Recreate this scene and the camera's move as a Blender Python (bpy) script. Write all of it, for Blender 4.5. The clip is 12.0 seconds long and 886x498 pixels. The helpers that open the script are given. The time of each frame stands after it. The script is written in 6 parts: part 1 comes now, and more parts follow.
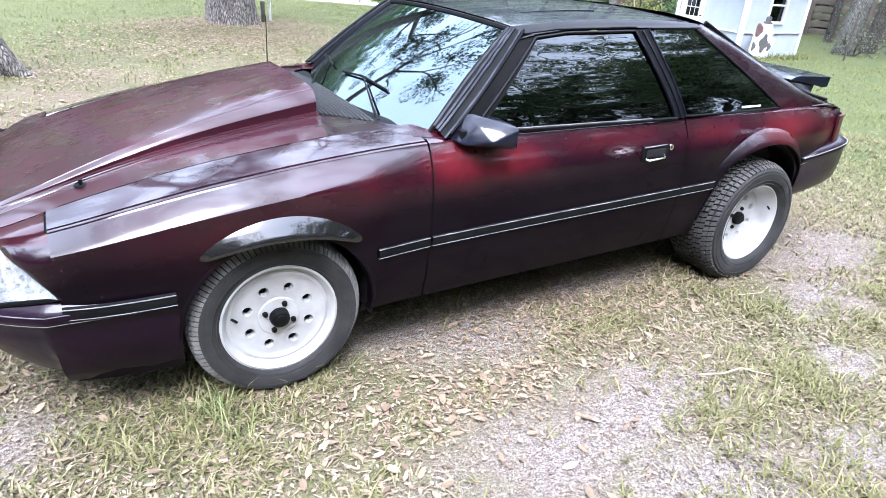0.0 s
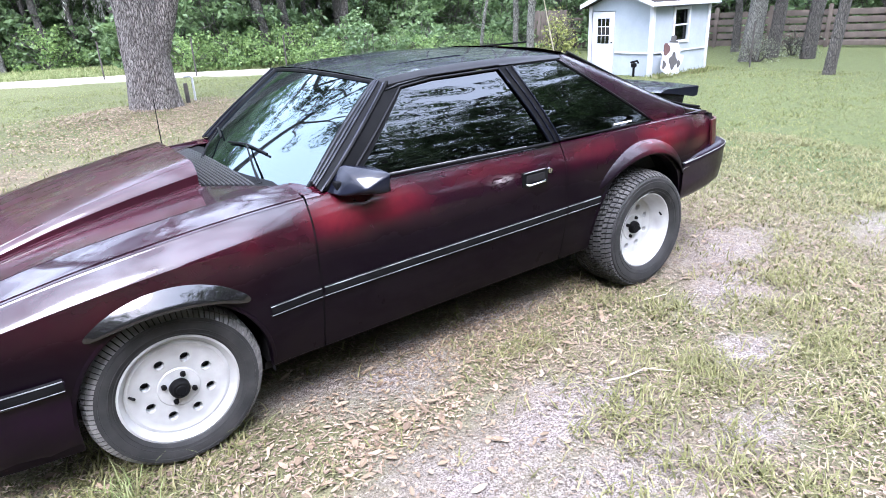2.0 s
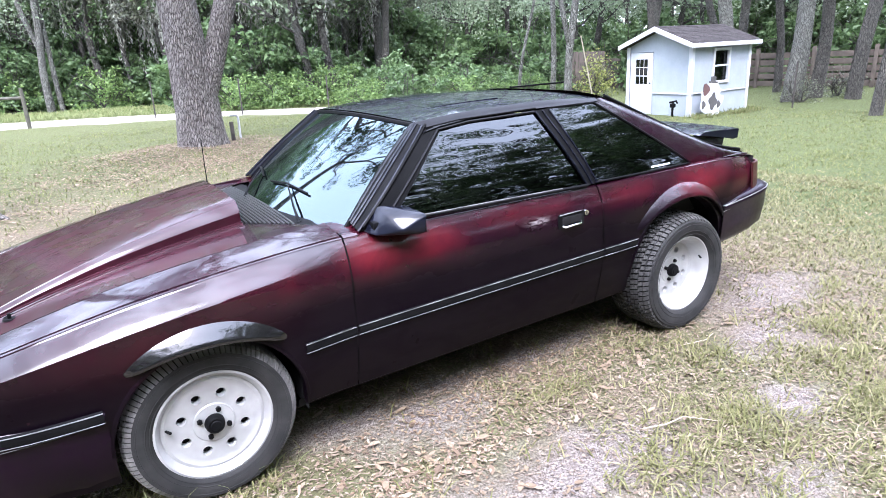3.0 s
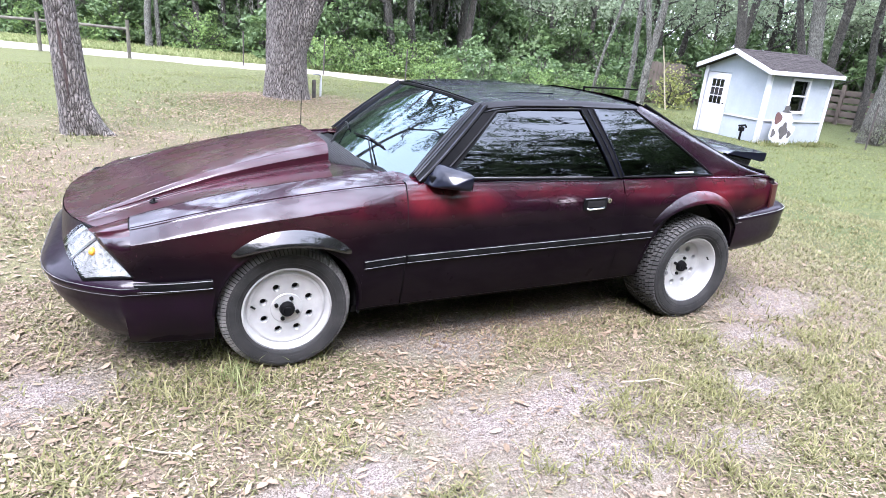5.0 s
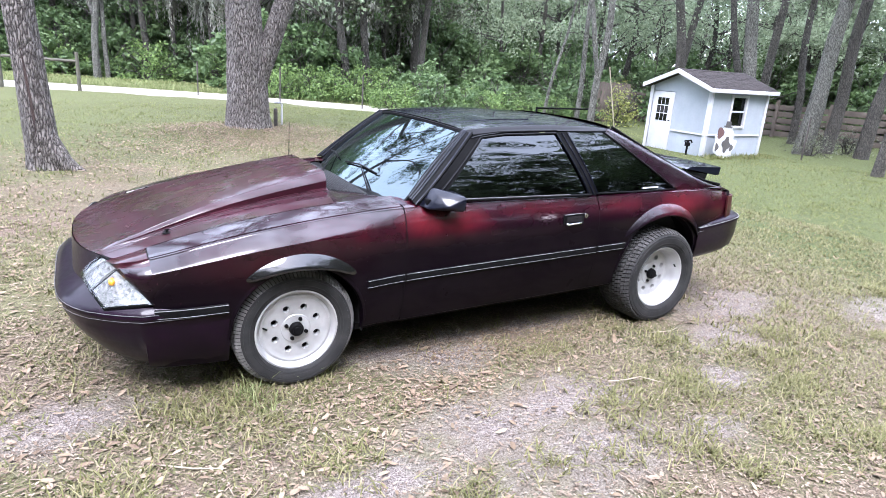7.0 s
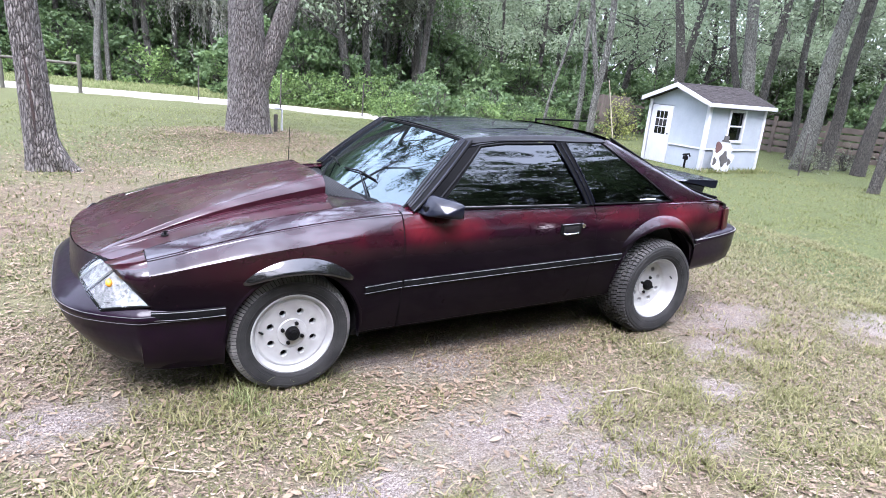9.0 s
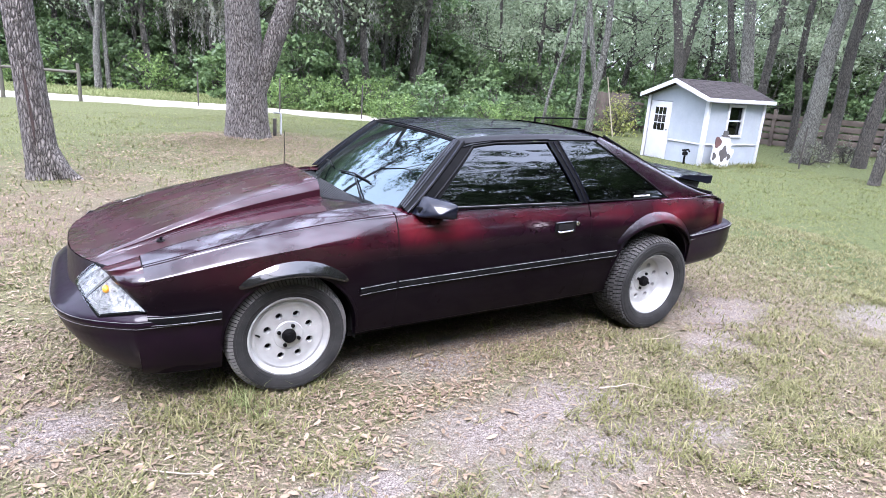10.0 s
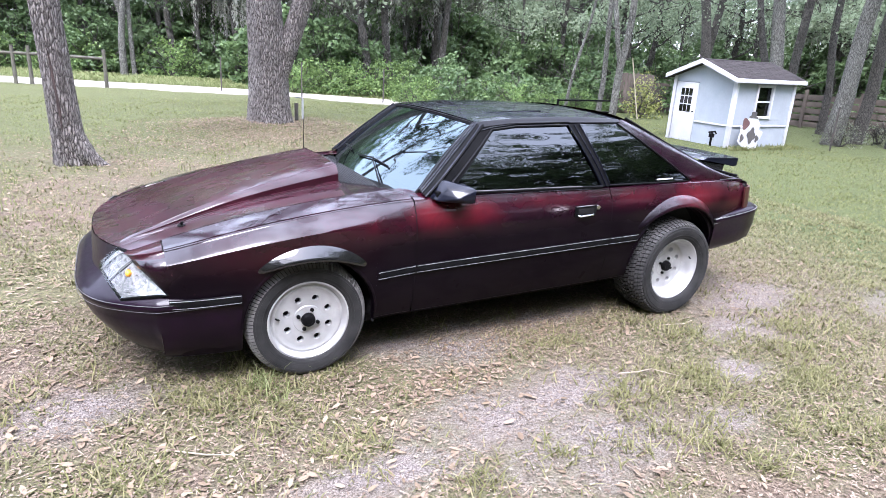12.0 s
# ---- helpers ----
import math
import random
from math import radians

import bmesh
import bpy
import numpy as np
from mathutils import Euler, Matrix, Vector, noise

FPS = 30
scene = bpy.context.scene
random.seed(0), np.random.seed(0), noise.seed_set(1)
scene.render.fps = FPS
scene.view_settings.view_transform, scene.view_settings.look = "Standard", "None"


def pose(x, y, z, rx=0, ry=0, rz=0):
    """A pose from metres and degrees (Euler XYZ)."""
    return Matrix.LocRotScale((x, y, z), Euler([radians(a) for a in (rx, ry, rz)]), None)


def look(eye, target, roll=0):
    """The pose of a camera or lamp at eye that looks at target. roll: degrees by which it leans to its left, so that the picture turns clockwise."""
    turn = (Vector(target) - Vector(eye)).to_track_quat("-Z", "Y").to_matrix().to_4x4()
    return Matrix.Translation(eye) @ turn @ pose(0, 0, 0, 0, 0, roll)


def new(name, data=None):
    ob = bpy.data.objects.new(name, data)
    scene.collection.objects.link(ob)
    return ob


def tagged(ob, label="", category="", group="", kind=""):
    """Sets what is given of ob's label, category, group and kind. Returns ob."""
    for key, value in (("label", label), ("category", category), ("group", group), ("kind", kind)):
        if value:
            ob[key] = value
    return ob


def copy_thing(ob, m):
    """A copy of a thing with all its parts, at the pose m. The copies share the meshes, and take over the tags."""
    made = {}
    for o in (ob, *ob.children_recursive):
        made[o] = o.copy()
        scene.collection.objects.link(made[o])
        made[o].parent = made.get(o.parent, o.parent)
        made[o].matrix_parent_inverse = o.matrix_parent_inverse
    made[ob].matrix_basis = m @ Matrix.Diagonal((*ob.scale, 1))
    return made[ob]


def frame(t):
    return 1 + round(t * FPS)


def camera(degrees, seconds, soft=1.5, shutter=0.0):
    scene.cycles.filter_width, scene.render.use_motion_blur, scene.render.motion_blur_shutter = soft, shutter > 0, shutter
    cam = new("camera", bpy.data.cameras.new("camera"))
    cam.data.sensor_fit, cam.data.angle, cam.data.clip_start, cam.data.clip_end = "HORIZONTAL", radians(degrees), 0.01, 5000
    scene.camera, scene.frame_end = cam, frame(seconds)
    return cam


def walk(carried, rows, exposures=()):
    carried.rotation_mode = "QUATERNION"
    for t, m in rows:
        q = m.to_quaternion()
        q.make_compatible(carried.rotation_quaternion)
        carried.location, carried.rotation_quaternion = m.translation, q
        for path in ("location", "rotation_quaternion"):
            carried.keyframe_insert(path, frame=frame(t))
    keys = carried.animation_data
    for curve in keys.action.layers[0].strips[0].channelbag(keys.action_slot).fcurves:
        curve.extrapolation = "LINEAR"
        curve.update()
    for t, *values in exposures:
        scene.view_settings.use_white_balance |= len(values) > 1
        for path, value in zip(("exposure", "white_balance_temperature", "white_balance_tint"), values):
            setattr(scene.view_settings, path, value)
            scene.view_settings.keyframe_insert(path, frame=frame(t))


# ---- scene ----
cam = camera(70.5, 12.0, 0.6)
PATH = [
    (0, (-0.517, -2.776, 1.563), (0.415, -1.229, 0.705), 4.2),
    (0.5, (-0.344, -2.974, 1.636), (0.73, -1.513, 0.792), -0.0),
    (1, (-0.35, -2.99, 1.585), (0.655, -1.457, 0.786), -0.2),
    (1.5, (-0.336, -2.996, 1.62), (0.651, -1.445, 0.833), -0.2),
    (2, (-0.312, -3.021, 1.577), (0.742, -1.48, 0.861), -2.9),
    (2.5, (-0.281, -3.016, 1.607), (0.805, -1.481, 0.926), -3.3),
    (3, (-0.311, -3.025, 1.596), (0.675, -1.392, 0.995), -3.0),
    (3.2, (-0.319, -3.016, 1.591), (0.635, -1.375, 0.96), -2.0),
    (4.8, (-0.582, -3.551, 1.658), (0.273, -1.847, 1.052), 4.2),
    (5, (-0.589, -3.606, 1.64), (0.255, -1.913, 0.991), 5.2),
    (5.5, (-0.714, -3.692, 1.668), (0.162, -2.021, 1.005), 4.7),
    (6, (-0.858, -3.713, 1.666), (0.047, -2.032, 1.068), 4.3),
    (6.5, (-0.88, -3.709, 1.668), (0.076, -2.058, 1.07), 4.0),
    (7, (-0.882, -3.718, 1.678), (0.09, -2.067, 1.105), 4.0),
    (9, (-0.889, -3.728, 1.672), (0.093, -2.073, 1.127), 5.1),
    (9.5, (-0.889, -3.744, 1.676), (0.089, -2.088, 1.128), 4.3),
    (10, (-0.858, -3.772, 1.68), (0.115, -2.112, 1.136), 3.9),
    (10.5, (-0.813, -3.784, 1.682), (0.134, -2.11, 1.134), 4.0),
    (11, (-0.795, -3.797, 1.682), (0.127, -2.108, 1.139), 3.6),
    (11.5, (-0.808, -3.797, 1.686), (0.075, -2.092, 1.126), 3.1),
    (12, (-0.832, -3.772, 1.68), (0.074, -2.092, 1.083), 3.3),
]
walk(cam, [(t, look(eye, target, roll)) for t, eye, target, roll in PATH], [(0.0, 2.72, 5500, 15), (2.5, 2.67, 5510, 18), (4.9, 2.66, 5660, 19), (6.0, 2.48, 5640, 19), (7.0, 2.43, 5630, 18), (9.5, 2.42, 5620, 20), (12.0, 2.41, 5640, 20)])

# ---- world and light ----
world = bpy.data.worlds.new("sky")
scene.world = world
world.use_nodes = True
wn = world.node_tree
wn.nodes.clear()
sky = wn.nodes.new("ShaderNodeTexSky")
sky.sky_type, sky.sun_disc = "NISHITA", False
sky.sun_elevation, sky.sun_rotation = radians(59), radians(214)
sky.air_density, sky.dust_density, sky.ozone_density = 1.0, 4.0, 1.0
bg = wn.nodes.new("ShaderNodeBackground")
bg.inputs["Strength"].default_value = 0.175
wo = wn.nodes.new("ShaderNodeOutputWorld")
veil = wn.nodes.new("ShaderNodeMix")
veil.data_type = "RGBA"
veil.inputs[0].default_value = 0.6
# cloud veil, brightest overhead
at = wn.nodes.new("ShaderNodeTexCoord")
up = wn.nodes.new("ShaderNodeSeparateXYZ")
wn.links.new(at.outputs["Generated"], up.inputs[0])
lift = wn.nodes.new("ShaderNodeMapRange")
lift.inputs["From Min"].default_value, lift.inputs["From Max"].default_value = 0.0, 1.0
lift.inputs["To Min"].default_value, lift.inputs["To Max"].default_value = 0.55, 1.45
wn.links.new(up.outputs["Z"], lift.inputs["Value"])
cloud = wn.nodes.new("ShaderNodeVectorMath")
cloud.operation = "SCALE"
cloud.inputs[0].default_value = (8.2, 8.4, 8.7)
wn.links.new(lift.outputs["Result"], cloud.inputs["Scale"])
wn.links.new(cloud.outputs["Vector"], veil.inputs[7])
wn.links.new(sky.outputs["Color"], veil.inputs[6])
wn.links.new(veil.outputs[2], bg.inputs["Color"])
wn.links.new(bg.outputs["Background"], wo.inputs["Surface"])

sun = new("sun", bpy.data.lights.new("sun", "SUN"))
sun.data.energy, sun.data.angle, sun.data.color = 1.7, radians(30), (1.0, 0.97, 0.93)
sun.matrix_world = look((-8.0, -12.0, 24.0), (0, 0, 0))

# ---- materials ----


class Nodes:
    """A small builder of node materials."""

    def __init__(self, name):
        self.mat = bpy.data.materials.new(name)
        self.mat.use_nodes = True
        self.tree = self.mat.node_tree
        self.tree.nodes.clear()
        self.out = self.tree.nodes.new("ShaderNodeOutputMaterial")
        self.co = self.tree.nodes.new("ShaderNodeTexCoord").outputs["Object"]

    def put(self, kind, **inputs):
        n = self.tree.nodes.new(kind)
        for k, v in inputs.items():
            self.plug(n.inputs[k.replace("_", " ")], v)
        return n

    def plug(self, socket, v):
        if hasattr(v, "is_output"):
            self.tree.links.new(v, socket)
        else:
            socket.default_value = v

    def noise(self, scale, detail=6.0, rough=0.6, warp=0.0, co=None):
        return self.put("ShaderNodeTexNoise", Vector=co or self.co, Scale=scale, Detail=detail, Roughness=rough, Distortion=warp).outputs["Fac"]

    def ramp(self, fac, *stops):
        n = self.put("ShaderNodeValToRGB", Fac=fac)
        e = n.color_ramp.elements
        while len(e) < len(stops):
            e.new(0.5)
        for el, (p, c) in zip(e, stops):
            el.position = p
            el.color = (c, c, c, 1) if isinstance(c, (int, float)) else (*c, 1)
        return n.outputs["Color"]

    def mix(self, fac, a, b, mode="MIX"):
        n = self.tree.nodes.new("ShaderNodeMix")
        n.data_type, n.blend_type = "RGBA", mode
        self.plug(n.inputs[0], fac)
        for s, v in ((n.inputs[6], a), (n.inputs[7], b)):
            self.plug(s, v if hasattr(v, "is_output") else (*v, 1))
        return n.outputs[2]

    def math(self, op, a, b=0.0, clamp=False):
        n = self.tree.nodes.new("ShaderNodeMath")
        n.operation, n.use_clamp = op, clamp
        self.plug(n.inputs[0], a)
        self.plug(n.inputs[1], b)
        return n.outputs[0]

    def xyz(self):
        return self.put("ShaderNodeSeparateXYZ", Vector=self.co).outputs

    def scaled(self, x, y, z):
        n = self.put("ShaderNodeMapping", Vector=self.co)
        n.inputs["Scale"].default_value = (x, y, z)
        return n.outputs["Vector"]

    def bump(self, height, strength, distance=0.01):
        return self.put("ShaderNodeBump", Height=height, Strength=strength, Distance=distance).outputs["Normal"]

    def shade(self, **inputs):
        b = self.put("ShaderNodeBsdfPrincipled")
        for k, v in inputs.items():
            if isinstance(v, tuple) and len(v) == 3:
                v = (*v, 1)
            self.plug(b.inputs[k.replace("_", " ")], v)
        self.tree.links.new(b.outputs["BSDF"], self.out.inputs["Surface"])
        return self.mat


def two_tone(name, a, b, scale, rough=0.6, bump=0.2, dist=0.005, metal=0.0, fine=8.0, **more):
    """A surface that wanders between two colours, with fine grain in its relief."""
    n = Nodes(name)
    big = n.ramp(n.noise(scale), (0.35, 0.0), (0.65, 1.0))
    grain = n.noise(scale * fine)
    col = n.mix(n.math("MULTIPLY", grain, 0.5), n.mix(big, a, b), tuple(c * 0.6 for c in a))
    return n.shade(Base_Color=col, Roughness=n.math("ADD", n.math("MULTIPLY", grain, 0.2), rough - 0.1), Metallic=metal,
                   Normal=n.bump(grain, bump, dist), **more)


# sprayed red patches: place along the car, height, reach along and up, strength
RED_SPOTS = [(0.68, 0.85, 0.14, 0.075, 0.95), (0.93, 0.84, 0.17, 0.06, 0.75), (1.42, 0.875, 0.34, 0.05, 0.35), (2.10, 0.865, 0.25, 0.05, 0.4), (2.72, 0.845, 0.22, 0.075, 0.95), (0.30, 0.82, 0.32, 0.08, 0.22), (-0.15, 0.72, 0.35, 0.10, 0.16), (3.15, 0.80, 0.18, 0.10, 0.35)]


def car_paint():
    """Black plum paint with sprayed red patches along the shoulder, under a clear coat."""
    n = Nodes("plum_paint")
    x, y, z = n.xyz()
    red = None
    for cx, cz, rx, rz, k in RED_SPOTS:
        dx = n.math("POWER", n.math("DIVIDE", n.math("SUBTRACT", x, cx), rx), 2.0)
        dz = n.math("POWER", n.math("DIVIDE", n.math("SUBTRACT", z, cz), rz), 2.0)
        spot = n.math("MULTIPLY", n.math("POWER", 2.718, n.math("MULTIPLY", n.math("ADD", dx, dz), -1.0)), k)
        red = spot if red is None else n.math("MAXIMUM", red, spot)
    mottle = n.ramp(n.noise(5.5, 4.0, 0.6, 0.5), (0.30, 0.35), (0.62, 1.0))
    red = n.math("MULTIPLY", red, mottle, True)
    veil = n.ramp(n.noise(1.7, 5.0), (0.3, 0.0), (0.7, 1.0))
    plum = n.mix(veil, (0.0032, 0.0005, 0.0026), (0.0085, 0.0012, 0.0048))
    # reflected light low down is cut by darker, duller paint; its edge follows the rising shoulder
    rise = n.math("MULTIPLY", n.math("SUBTRACT", 0.6, n.math("MINIMUM", x, 0.6)), 0.07)
    rise = n.math("ADD", rise, n.math("MINIMUM", n.math("MAXIMUM", n.math("MULTIPLY", n.math("SUBTRACT", -0.6, x), 0.7), 0.0), 0.08))
    low = n.ramp(n.math("ADD", n.math("ADD", z, rise), n.math("MULTIPLY", n.noise(3.0, 4.0), 0.10)), (0.74, 1.0), (0.92, 0.0))
    plum = n.mix(low, plum, (0.0022, 0.0009, 0.0024))
    dust = n.ramp(n.noise(40, 8.0), (0.55, 0.0), (0.9, 0.005))
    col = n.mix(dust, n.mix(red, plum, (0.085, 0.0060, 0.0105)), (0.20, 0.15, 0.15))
    # pale scrape beside the door handle and rubbed specks along the fender's crease
    sx = n.math("POWER", n.math("DIVIDE", n.math("SUBTRACT", x, 1.52), 0.055), 2.0)
    sz = n.math("POWER", n.math("DIVIDE", n.math("SUBTRACT", z, 0.822), 0.014), 2.0)
    scuff = n.math("POWER", 2.718, n.math("MULTIPLY", n.math("ADD", sx, sz), -1.0))
    scuff = n.math("MULTIPLY", scuff, n.ramp(n.noise(1.0, 5.0, 0.7, 0.5, n.scaled(25, 25, 90)), (0.45, 0.0), (0.58, 0.6)))
    col = n.mix(scuff, col, (0.30, 0.27, 0.27))
    chip = n.math("MULTIPLY", n.ramp(n.noise(55, 2.0, 0.5), (0.70, 0.0), (0.74, 0.8)), n.ramp(n.noise(2.3, 3.0), (0.55, 0.0), (0.7, 1.0)))
    col = n.mix(chip, col, (0.05, 0.02, 0.024))
    haze = n.ramp(n.noise(1.0, 4.0, 0.55, 0.6, n.scaled(3.2, 7, 7)), (0.36, 0.42), (0.60, 1.0))
    wave = n.noise(4.0, 3.0)
    peel = n.noise(220.0, 2.0)
    return n.shade(Base_Color=col, Roughness=0.45, Specular_IOR_Level=0.05, Coat_Weight=n.math("MULTIPLY", haze, n.math("SUBTRACT", 1.0, n.math("MULTIPLY", low, 0.85))), Coat_IOR=1.60,
                   Coat_Roughness=n.math("ADD", n.ramp(n.noise(9, 5), (0.3, 0.05), (0.8, 0.11)), n.math("MULTIPLY", low, 0.22)),
                   Normal=n.bump(n.math("ADD", n.math("MULTIPLY", wave, 1.0), n.math("MULTIPLY", peel, 0.02)), 0.08, 0.02))


def hood_paint():
    """Plum brown, hazed and unevenly sprayed."""
    n = Nodes("hood_paint")
    veil = n.ramp(n.noise(2.2, 5.0, 0.6, 0.5), (0.3, 0.0), (0.7, 1.0))
    col = n.mix(veil, (0.0088, 0.0015, 0.0032), (0.0265, 0.0048, 0.0092))
    col = n.mix(n.ramp(n.noise(60, 8.0), (0.5, 0.0), (0.85, 0.06)), col, (0.08, 0.04, 0.05))
    return n.shade(Base_Color=col, Roughness=0.40, Specular_IOR_Level=0.06, Coat_Weight=n.ramp(n.noise(1.0, 4.0, 0.55, 0.6, n.scaled(3, 8, 8)), (0.36, 0.45), (0.60, 1.0)), Coat_IOR=1.48, Coat_Roughness=n.ramp(n.noise(6, 5), (0.3, 0.05), (0.75, 0.13)),
                   Normal=n.bump(n.noise(4.0, 3.0), 0.08, 0.02))


def glass(name, tint, gloss=1.7, ripple=None, sheen=(0.95, 0.97, 1.0), blur=0.015, wave=0.06):
    n = Nodes(name)
    clear = n.put("ShaderNodeBsdfTransparent", Color=(*tint, 1))
    shine = n.put("ShaderNodeBsdfGlossy", Color=(*sheen, 1), Roughness=blur, Normal=n.bump(n.noise(1.0, 2.0, 0.5, 0.0, n.scaled(*(ripple or (3, 3, 3)))), wave if ripple else 0.05, 0.02))
    fres = n.put("ShaderNodeFresnel", IOR=gloss)
    m = n.tree.nodes.new("ShaderNodeMixShader")
    n.plug(m.inputs[0], fres.outputs[0])
    n.plug(m.inputs[1], clear.outputs[0])
    n.plug(m.inputs[2], shine.outputs[0])
    n.tree.links.new(m.outputs[0], n.out.inputs["Surface"])
    return n.mat


def sky_streaked_lacquer():
    """Blue-black lacquer; long bluish sky-reflection streaks are put into its colour, gloss and relief."""
    n = Nodes("dark_roof_paint")
    streak = n.noise(1.0, 4.0, 0.6, 0.3, n.scaled(1.6, 22, 22))
    col = n.mix(n.ramp(streak, (0.35, 0.0), (0.65, 1.0)), (0.0032, 0.0036, 0.0072), (0.0054, 0.0062, 0.0122))
    return n.shade(Base_Color=col, Roughness=0.45, Specular_IOR_Level=0.05, Coat_Weight=n.ramp(streak, (0.38, 0.5), (0.62, 1.0)), Coat_IOR=1.36, Coat_Roughness=0.06, Normal=n.bump(streak, 0.22, 0.02))


PAINT, HOOD = car_paint(), hood_paint()
TINTED = glass("tinted_glass", (0.015, 0.015, 0.018), 1.68, (1.6, 1.6, 13.0), (0.93, 0.97, 1.0), 0.010, 0.42)
WINDSHIELD = glass("windshield_glass", (0.05, 0.055, 0.06), 1.95, (2.0, 1.2, 2.0), (0.76, 0.94, 1.0), 0.012)
CLEAR = glass("clear_lens", (0.92, 0.94, 0.95), 1.45)
BLACK_GLOSS = two_tone("black_trim_paint", (0.004, 0.0035, 0.004), (0.007, 0.006, 0.0065), 6, 0.45, 0.02, 0.001, Specular_IOR_Level=0.05, Coat_Weight=1.0, Coat_IOR=1.62, Coat_Roughness=0.04)
ROOF_PAINT = sky_streaked_lacquer()
BUMPER = two_tone("bumper_plum", (0.0034, 0.0007, 0.0042), (0.0075, 0.0014, 0.0082), 5, 0.5, 0.05, 0.001, Specular_IOR_Level=0.08, Coat_Weight=0.40, Coat_IOR=1.4, Coat_Roughness=0.10)
BLACK_SATIN = two_tone("black_satin_trim", (0.004, 0.0038, 0.0045), (0.007, 0.0068, 0.008), 9, 0.5, 0.15, 0.001, Specular_IOR_Level=0.05, Coat_Weight=0.30, Coat_IOR=1.34, Coat_Roughness=0.06)
BLACK = two_tone("black_plastic", (0.004, 0.004, 0.0045), (0.008, 0.008, 0.008), 12, 0.5, 0.1, 0.001, Specular_IOR_Level=0.04)
SLAT = two_tone("faded_black_plastic", (0.022, 0.022, 0.024), (0.04, 0.04, 0.042), 12, 0.5, 0.2, 0.001, Specular_IOR_Level=0.25)
DARK = two_tone("dark_underside", (0.009, 0.0085, 0.009), (0.018, 0.017, 0.017), 5, 0.9, Specular_IOR_Level=0.1)
RUBBER = two_tone("tyre_rubber", (0.012, 0.0118, 0.012), (0.030, 0.029, 0.028), 9, 0.75, 0.4, 0.003, Specular_IOR_Level=0.25)
TREAD = two_tone("dusty_tread", (0.085, 0.082, 0.079), (0.21, 0.20, 0.19), 10, 0.9, 0.5, 0.004)
BLACK_TREAD = two_tone("clean_black_tread", (0.020, 0.0195, 0.019), (0.055, 0.053, 0.050), 10, 0.85, 0.5, 0.004)
ALLOY = two_tone("dull_aluminium", (0.33, 0.33, 0.325), (0.47, 0.47, 0.465), 9, 0.40, 0.25, 0.001, metal=0.3)
CHROME = two_tone("worn_chrome", (0.6, 0.6, 0.6), (0.75, 0.75, 0.75), 20, 0.18, 0.05, 0.001, metal=1.0)
def lamp_reflector():
    """Fluted silver bowl behind the lens, its grey shading and sparkle mottled into the colour."""
    n = Nodes("lamp_reflector")
    cells = n.noise(42, 4.0, 0.7, 0.5)
    return n.shade(Base_Color=n.ramp(cells, (0.32, 0.14), (0.45, 0.34), (0.62, 0.55)), Metallic=0.45, Roughness=0.2, Normal=n.bump(n.noise(1.0, 3.0, 0.5, 0.0, n.scaled(70, 70, 16)), 0.55, 0.006))


# grey for the rubbed belt strip and for highlight lines painted on the bumper
GREY_WEAR_GLINT = two_tone("rub_and_glint_edge", (0.035, 0.034, 0.037), (0.12, 0.116, 0.12), 9, 0.6, 0.1, 0.001, Specular_IOR_Level=0.2)
SILVER = lamp_reflector()
AMBER = two_tone("amber_plastic", (0.62, 0.24, 0.012), (0.75, 0.32, 0.02), 30, 0.3)
RED_LENS = two_tone("red_lens", (0.032, 0.005, 0.006), (0.055, 0.008, 0.009), 12, 0.45, 0.1, 0.001, Coat_Weight=0.15)
CABIN = two_tone("cabin_trim", (0.012, 0.012, 0.014), (0.02, 0.02, 0.022), 6, 0.8)
WHITE_INK = two_tone("white_lettering", (0.7, 0.7, 0.7), (0.85, 0.85, 0.85), 30, 0.5)
# pale grey for worn edges and for highlight lines painted on the trim
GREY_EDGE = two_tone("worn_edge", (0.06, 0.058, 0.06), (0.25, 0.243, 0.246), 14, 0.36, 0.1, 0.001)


# ---- mesh helpers ----


def empty(name, m=None, **tags):
    ob = new(name)
    ob.empty_display_size = 0.2
    if m is not None:
        ob.matrix_world = m
    return tagged(ob, **tags)


def finish(name, bm, material, parent=None, label="", smooth=True, angle=35):
    """Links a bmesh as one mesh object."""
    bmesh.ops.recalc_face_normals(bm, faces=bm.faces)
    if smooth:
        for f in bm.faces:
            f.smooth = True
        lim = radians(angle)
        for e in bm.edges:
            if len(e.link_faces) == 2 and e.calc_face_angle(0) > lim:
                e.smooth = False
    me = bpy.data.meshes.new(name)
    bm.to_mesh(me)
    bm.free()
    me.materials.append(material)
    ob = new(name, me)
    if parent is not None:
        ob.parent = parent
    if label:
        ob["label"] = label
    return ob


def part(name, bm, material, parent, label="", **kw):
    return finish(name, bm, material, parent, label, **kw)


